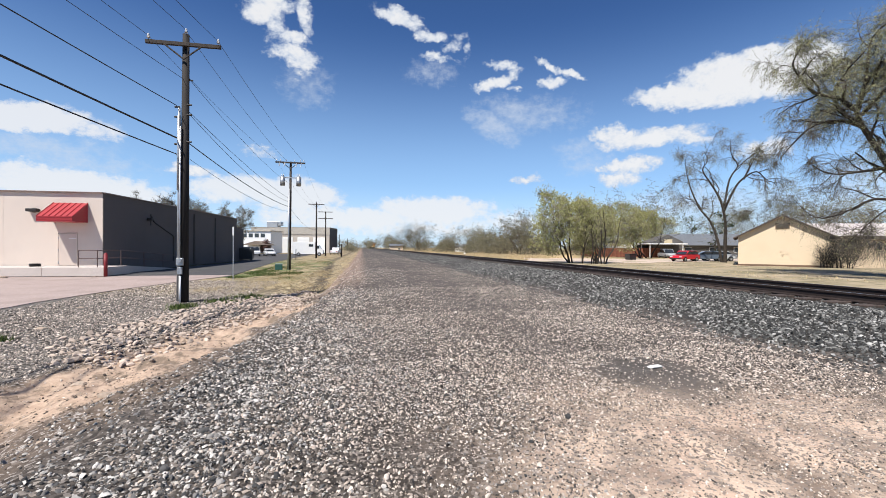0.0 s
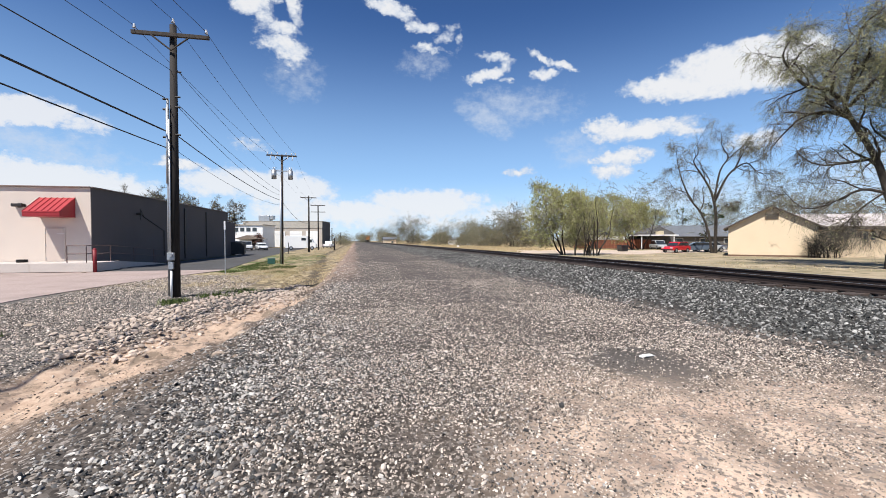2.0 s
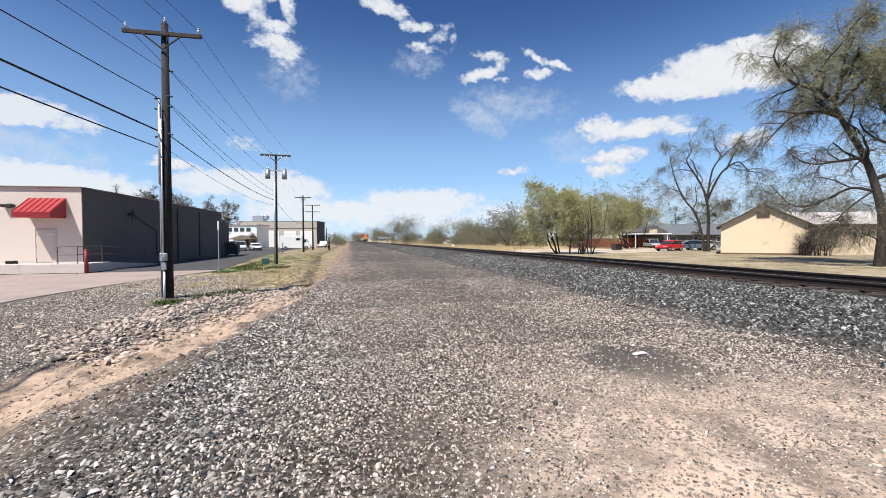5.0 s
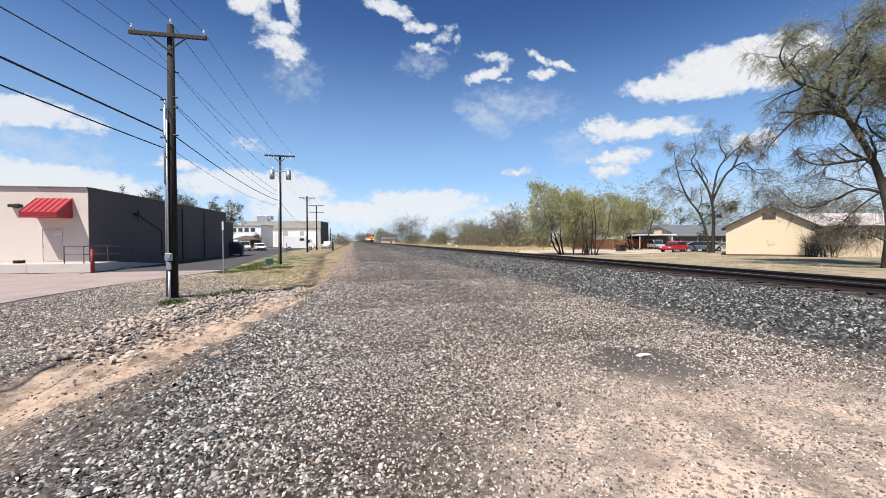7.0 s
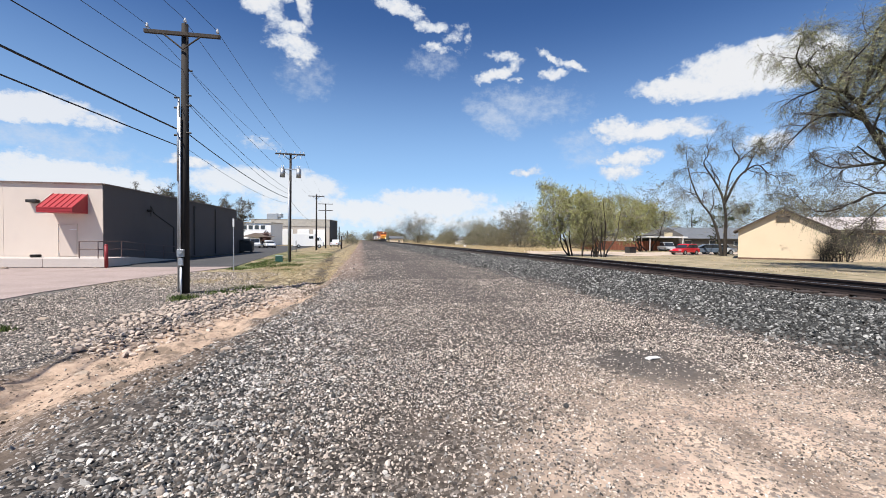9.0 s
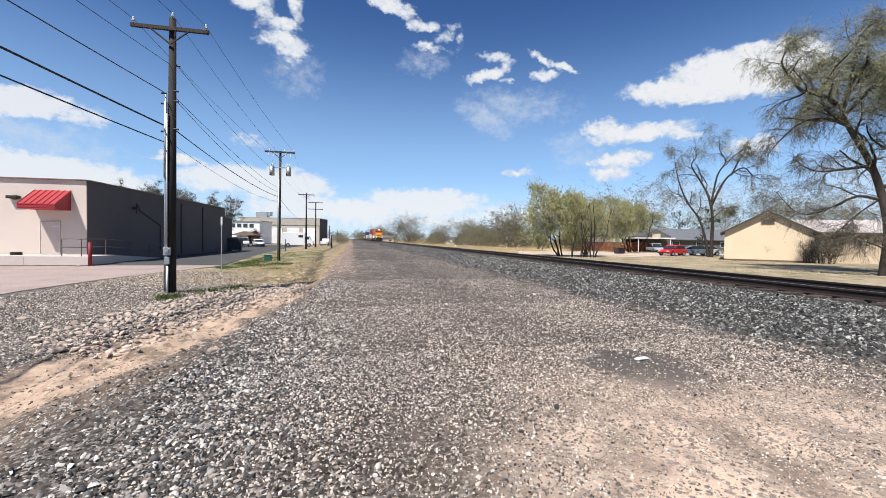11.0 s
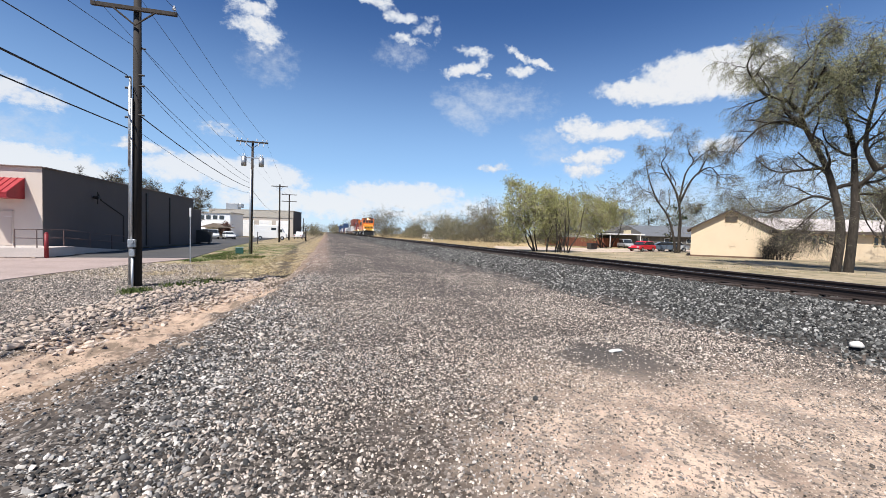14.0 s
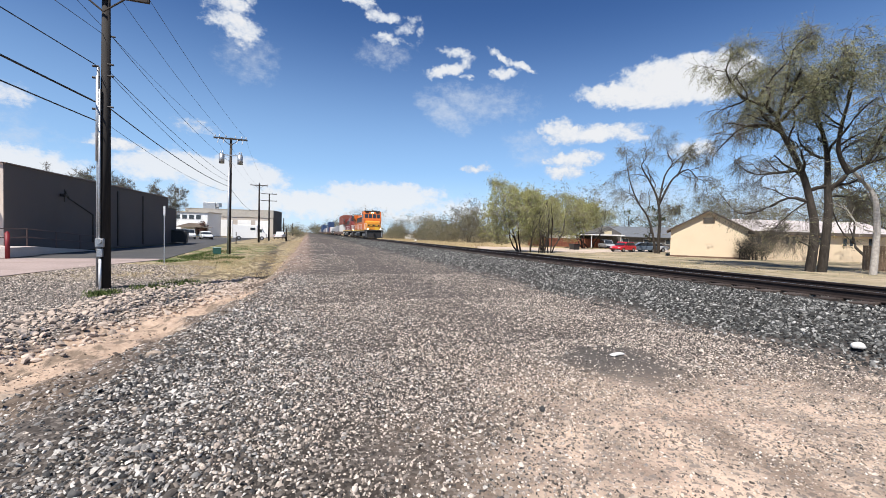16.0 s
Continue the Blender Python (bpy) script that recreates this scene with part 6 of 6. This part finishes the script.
# ---- weeds and dry grass ----
def build_grass():
    rng = np.random.RandomState(3)

    def blades(name, label, mat, xy, h0, h1, w):
        verts, faces = [], []
        z = height(xy[:, 0], xy[:, 1])
        for (x, y), zz in zip(xy, z):
            a, h = rng.uniform(0, 6.283), rng.uniform(h0, h1)
            dx, dy, lx, ly = math.cos(a) * w, math.sin(a) * w, rng.normal(0, .35) * h, rng.normal(0, .35) * h
            k = len(verts)
            verts += [(x - dx, y - dy, zz - .01), (x + dx, y + dy, zz - .01), (x + lx, y + ly, zz + h)]
            faces.append((k, k + 1, k + 2))
        tagged(mesh_object(name, verts, faces, mat), label, "grass", kind="stuff")

    def clump(n, cx, cy, sx, sy):
        return np.stack([rng.normal(cx, sx, n), rng.normal(cy, sy, n)], -1)
    keep = lambda x, y: np.clip(0.3 + 2.2 * fbm(x * 0.7, y * 0.35, 4, 6.0), 0.0, 1.0)
    p = np.concatenate([scatter(rng, 22000, -7.5, -1.6, 19.5, 40, keep), scatter(rng, 14000, -8.5, -1.4, 40, 110, keep), scatter(rng, 2500, -2.6, -1.4, 40, 160)])
    blades("dry_grass", "dry straw-coloured grass along the ditch", STRAW, p, 0.02, 0.09, 0.018)
    p = np.concatenate([scatter(rng, 5000, 13.6, 24, 55, 80), scatter(rng, 9000, 14, 34, 66, 110), scatter(rng, 7000, 14, 36, 110, 230)])
    blades("golden_grass", "tall golden dry grass on the verge", STRAW, p, 0.15, 0.6, 0.05)
    p = np.concatenate([clump(500, -5.75, 15.0, .18, .28), clump(260, -5.0, 16.4, .3, .3), clump(400, -4.4, 17.9, .4, .4), clump(160, -7.4, 10.4, .12, .12),
                        scatter(rng, 14000, -8.2, -4.4, 27, 42, lambda x, y: np.clip(0.25 + 1.8 * fbm(x * 0.6, y * 0.4, 4, 21.0), 0.0, 1.0)), scatter(rng, 1500, -8, -3.5, 42, 60, lambda x, y: (wave(x, y * .6) > .2) * 1.0)])
    blades("green_weeds", "fresh green weeds among stones and straw", WEED, p, 0.04, 0.15, 0.018)
    p = scatter(rng, 5000, 14, 40, 14, 46, lambda x, y: (wave(x * .3, y * .3) > 0) * 1.0)
    blades("verge_grass", "short patchy grass on the dry yard", STRAW, p, 0.04, 0.14, 0.02)


build_grass()


# ---- freight train ----
ORANGE = surface("orange_loco_paint", (0.52, 0.125, 0.018), 0.5, vary=0.12, grain=5, coarse=0.8, bump=0.05)
YELLOW = surface("yellow_stripe_paint", (0.70, 0.42, 0.04), 0.5, vary=0.08, bump=0.03)
LOCO_BLACK = surface("black_loco_paint", (0.03, 0.028, 0.027), 0.6, vary=0.25, grain=6, bump=0.05)
LOCO_RED = surface("faded_red_loco_paint", (0.20, 0.038, 0.03), 0.6, vary=0.2, grain=5, bump=0.05)
AMBER = surface("amber_nose_paint", (0.66, 0.27, 0.03), 0.5, vary=0.15, grain=5, bump=0.05)
LAMP = glow("headlamp_glow", (1.0, 0.80, 0.45), 6.0)


def truck_frame(parent, y, mat=LOCO_BLACK, axles=3):
    """A bogie with its wheels."""
    L = 1.9 * (axles - 1) + 0.9
    t = part("bogie", boxes(((-0.98, y, 0.62), (0.16, L, 0.42)), ((0.98, y, 0.62), (0.16, L, 0.42)), ((0, y, 0.7), (1.9, 0.5, 0.3)), bevel=0.03), mat, parent)
    for i in range(axles):
        yy = y + (i - (axles - 1) / 2) * 1.9
        part("wheelset", rods(((-0.85, yy, 0.5), (-0.70, yy, 0.5), 0.5), ((0.70, yy, 0.5), (0.85, yy, 0.5), 0.5), ((-0.7, yy, 0.5), (0.7, yy, 0.5), 0.09), sides=18), RAIL_STEEL, t)


def build_loco(main, label, upper):
    """A six-axle wide-cab diesel; its front looks along -y."""
    lo = empty("locomotive", pose(0, 0, 0), label, "locomotive")
    part("underframe", boxes(((0, 11.0, 1.25), (3.0, 21.4, 0.42)), bevel=0.03), LOCO_BLACK, lo)
    part("side_sill", boxes(((-1.52, 11.3, 1.42), (0.04, 19.5, 0.14)), ((1.52, 11.3, 1.42), (0.04, 19.5, 0.14))), YELLOW, lo)
    part("fuel_tank", boxes(((0, 11.0, 0.72), (2.7, 5.2, 0.8)), bevel=0.12), LOCO_BLACK, lo)
    part("pilot", extrude([(0.0, 0.15), (0.35, 0.12), (0.35, 1.15), (0.05, 1.15)], 2.9, bevel=0.02), LOCO_BLACK, lo, "black snow plough pilot").rotation_euler = (0, 0, math.pi / 2)
    part("anticlimber", boxes(((0, 0.15, 1.32), (2.95, 0.5, 0.14)), bevel=0.02), LOCO_BLACK, lo)
    part("coupler", boxes(((0, -0.12, 0.88), (0.3, 0.5, 0.3)), bevel=0.03), DARK_METAL, lo)
    # short sloped nose
    bm = bmesh.new()
    nose = [(-1.35, 0.55, 1.45), (1.35, 0.55, 1.45), (1.45, 1.9, 1.45), (-1.45, 1.9, 1.45), (-0.95, 0.62, 2.75), (0.95, 0.62, 2.75), (1.3, 1.9, 3.05), (-1.3, 1.9, 3.05)]
    vs = [bm.verts.new(v) for v in nose]
    for f in ((0, 1, 5, 4), (1, 2, 6, 5), (2, 3, 7, 6), (3, 0, 4, 7), (4, 5, 6, 7), (3, 2, 1, 0)):
        bm.faces.new([vs[i] for i in f])
    bmesh.ops.recalc_face_normals(bm, faces=bm.faces)
    bmesh.ops.bevel(bm, geom=list(bm.edges), offset=0.08, segments=2, affect="EDGES")
    part("nose", bm, main if main is not ORANGE else AMBER, lo, "amber-yellow sloped nose" if main is ORANGE else "")
    part("nose_stripe", boxes(((0, 0.54, 2.22), (1.9, 0.03, 0.26))), LOCO_BLACK, lo, "dark lettering band across the nose")
    part("nose_badge", boxes(((-0.45, 0.515, 2.22), (0.5, 0.02, 0.1)), ((0.42, 0.515, 2.22), (0.5, 0.02, 0.1))), YELLOW, lo)
    part("nose_door", boxes(((0.55, 0.56, 1.72), (0.6, 0.03, 0.5))), YELLOW, lo)
    # cab
    part("cab", extrude([(1.85, 1.45), (4.5, 1.45), (4.5, 4.62), (2.3, 4.62), (1.85, 3.1)], 3.0, bevel=0.07), upper, lo).rotation_euler = (0, 0, math.pi / 2)
    part("cab_roof", boxes(((0, 3.35, 4.68), (2.7, 2.3, 0.16)), ((0.5, 3.4, 4.8), (0.9, 0.7, 0.14)), bevel=0.05), LOCO_BLACK, lo)
    for x in (-1.03, -0.36, 0.36, 1.03):
        w = boxes(((x, 0, 0), (0.58, 0.05, 0.72)), bevel=0.02)
        p = part("windscreen", w, GLASS, lo)
        p.location, p.rotation_euler = (0, 2.06, 3.82), (radians(-16.5), 0, 0)
    for s in (-1.51, 1.51):
        part("cab_window", boxes(((s, 3.0, 3.85), (0.03, 0.7, 0.7)), ((s, 3.9, 3.85), (0.03, 0.7, 0.7))), GLASS, lo)
        part("number_board", boxes(((s * 0.6, 2.22, 4.42), (0.55, 0.12, 0.22))), DARK_METAL, lo)
    # headlamps
    part("lamp_housing", boxes(((0, 2.28, 4.45), (0.6, 0.16, 0.28)), bevel=0.03), LOCO_BLACK, lo)
    for x in (-0.14, 0.14):
        part("headlight", rods(((x, 2.15, 4.45), (x, 2.24, 4.45), 0.10), sides=12), LAMP, lo, "glowing headlight")
    for x in (-1.05, 1.05):
        part("ditch_light", rods(((x, -0.02, 1.62), (x, 0.12, 1.62), 0.11), sides=12), LAMP, lo, "glowing ditch light")
        part("lamp_box", boxes(((x, 0.22, 1.62), (0.3, 0.22, 0.3)), bevel=0.02), LOCO_BLACK, lo)
        part("handrail", rods(((x * 1.25, 0.1, 1.4), (x * 1.25, 0.1, 2.5), 0.03), ((x * 1.25, 0.1, 2.5), (x * 1.3, 1.6, 2.5), 0.03), ((x * 1.3, 1.6, 1.4), (x * 1.3, 1.6, 2.5), 0.03), ((x * 1.25, 0.02, 0.35), (x * 1.25, 0.05, 1.4), 0.035), sides=6), WHITE, lo, "white grab rail")
    # long hood
    part("hood", extrude([(-0.95, 1.45), (0.95, 1.45), (0.95, 3.9), (0.7, 4.35), (-0.7, 4.35), (-0.95, 3.9)], 12.2, bevel=0.04), main, lo).location = (0, 10.6, 0)
    part("hood_top", boxes(((0, 10.6, 4.37), (1.3, 12.0, 0.12)), ((0, 8.5, 4.5), (1.0, 1.4, 0.3)), bevel=0.04), LOCO_BLACK, lo)
    part("hood_band", boxes(((-0.965, 10.6, 3.35), (0.03, 12.1, 1.1)), ((0.965, 10.6, 3.35), (0.03, 12.1, 1.1))), LOCO_BLACK, lo)
    part("radiator", extrude([(-0.95, 1.45), (0.95, 1.45), (1.0, 3.3), (1.5, 3.9), (1.5, 4.5), (-1.5, 4.5), (-1.5, 3.9), (-1.0, 3.3)], 4.2, bevel=0.04), main, lo).location = (0, 18.8, 0)
    part("grille", boxes(((-1.51, 18.8, 4.2), (0.03, 3.8, 0.5)), ((1.51, 18.8, 4.2), (0.03, 3.8, 0.5))), LOCO_BLACK, lo)
    for i in range(9):
        for s in (-0.97, 0.97):
            part("hood_door", boxes(((s, 5.3 + i * 1.2, 2.3), (0.04, 1.08, 1.25)), bevel=0.008), main, lo)
    for s in (-1.48, 1.48):
        part("side_rail", rods(*[((s, 4.8 + i * 2.2, 1.45), (s, 4.8 + i * 2.2, 2.45), 0.022) for i in range(8)], ((s, 4.8, 2.45), (s, 20.4, 2.45), 0.022), sides=5), WHITE, lo)
        part("air_tank", rods(((s * 0.85, 8.6, 1.0), (s * 0.85, 13.4, 1.0), 0.16), sides=10), GREY_METAL, lo)
    truck_frame(lo, 4.6, GREY_METAL)
    truck_frame(lo, 17.4, GREY_METAL)
    return lo


def container(parent, y, z, L, mat):
    c = part("container", boxes(((0, y, z + 1.3), (2.44, L, 2.6)), bevel=0.03), mat, parent)
    bm = bmesh.new()
    n = int(L / 0.55)
    for i in range(n):
        yy = y - L / 2 + (i + 0.5) * L / n
        for s in (-1.235, 1.235):
            box(bm, (s, yy, z + 1.3), (0.05, 0.26, 2.3))
    tagged(part("corrugation", bm, mat, c), kind="stuff")


def build_well_car(label, loads):
    w = empty("well_car", pose(0, 0, 0), label, "freight car")
    yel = surface("well_car_paint", (0.16, 0.09, 0.06), 0.7, vary=0.3, bump=0.05)
    part("side_sill", boxes(((-1.4, 10.0, 0.85), (0.12, 16.0, 0.75)), ((1.4, 10.0, 0.85), (0.12, 16.0, 0.75)), bevel=0.02), yel, w)
    part("floor", boxes(((0, 10.0, 0.5), (2.7, 15.0, 0.12))), yel, w)
    part("end_deck", boxes(((0, 1.3, 1.15), (2.6, 2.2, 0.3)), ((0, 18.7, 1.15), (2.6, 2.2, 0.3)), bevel=0.02), yel, w)
    for y in (1.2, 18.8):
        truck_frame(w, y, LOCO_BLACK, 2)
    for (y, z, L, mat) in loads:
        container(w, y, z, L, mat)
    return w


def build_flat_car(label, mat):
    f = empty("flat_car", pose(0, 0, 0), label, "freight car")
    part("deck", boxes(((0, 10, 1.2), (2.8, 19, 0.4)), bevel=0.03), LOCO_BLACK, f)
    part("load", boxes(((0, 6, 1.95), (2.3, 7, 1.1)), ((0, 14, 1.95), (2.3, 6.5, 1.1)), bevel=0.05), mat, f)
    for y in (2.2, 17.8):
        truck_frame(f, y, GREY_METAL, 2)
    return f


BOXES = [surface(n, c, 0.6, vary=0.15, grain=5, bump=0.05) for n, c in (("container_blue", (0.03, 0.06, 0.14)), ("container_grey", (0.30, 0.31, 0.33)), ("container_white", (0.62, 0.62, 0.60)),
                                                                     ("container_brown", (0.22, 0.07, 0.05)), ("container_green", (0.04, 0.10, 0.10)))]
TRAIN = []


def build_train():
    lead = build_loco(ORANGE, "orange and black diesel locomotive with lit headlights", ORANGE)
    TRAIN.append((lead, 0.0))
    second = build_loco(LOCO_RED, "faded red trailing diesel locomotive with dark hood", LOCO_RED)
    TRAIN.append((second, 22.4))
    back = 45.0
    flat = build_flat_car("flat car loaded with pale bundled freight", BOXES[1])
    TRAIN.append((flat, back + 20.4 * 2))
    maroon = build_well_car("well car with a maroon container stacked on a white one", [(10, 0.6, 12.2, BOXES[2]), (10, 3.22, 14.5, BOXES[3])])
    TRAIN.append((maroon, back))
    blue = build_well_car("well car stacked with dark blue containers", [(10, 0.6, 14.5, BOXES[0]), (10, 3.22, 14.5, BOXES[0])])
    TRAIN.append((blue, back + 20.4 * 4))
    grey = build_well_car("well car carrying one grey container", [(10, 0.6, 12.2, BOXES[1])])
    TRAIN.append((grey, back + 20.4))
    white = build_well_car("well car carrying white and brown containers", [(6.8, 0.6, 6.1, BOXES[2]), (13.2, 0.6, 6.1, BOXES[3])])
    TRAIN.append((white, back + 20.4 * 3))
    order = [white, grey, flat, blue, blue, white, grey, flat, white, blue, grey, white, flat, grey]
    for i, src in enumerate(order):
        TRAIN.append((copy_thing(src, pose(0, 0, 0)), back + 20.4 * (5 + i)))


build_train()


# ---- what moves ----
def motions():
    for thing, back in TRAIN:
        rows = []
        for i in range(9):
            t = i * 2.0
            rows.append((t, pose(TRACK_X, 68.5 + 19.0 * (16.0 - t) + back, RAIL_TOP_Z)))
        walk(thing, rows)


motions()
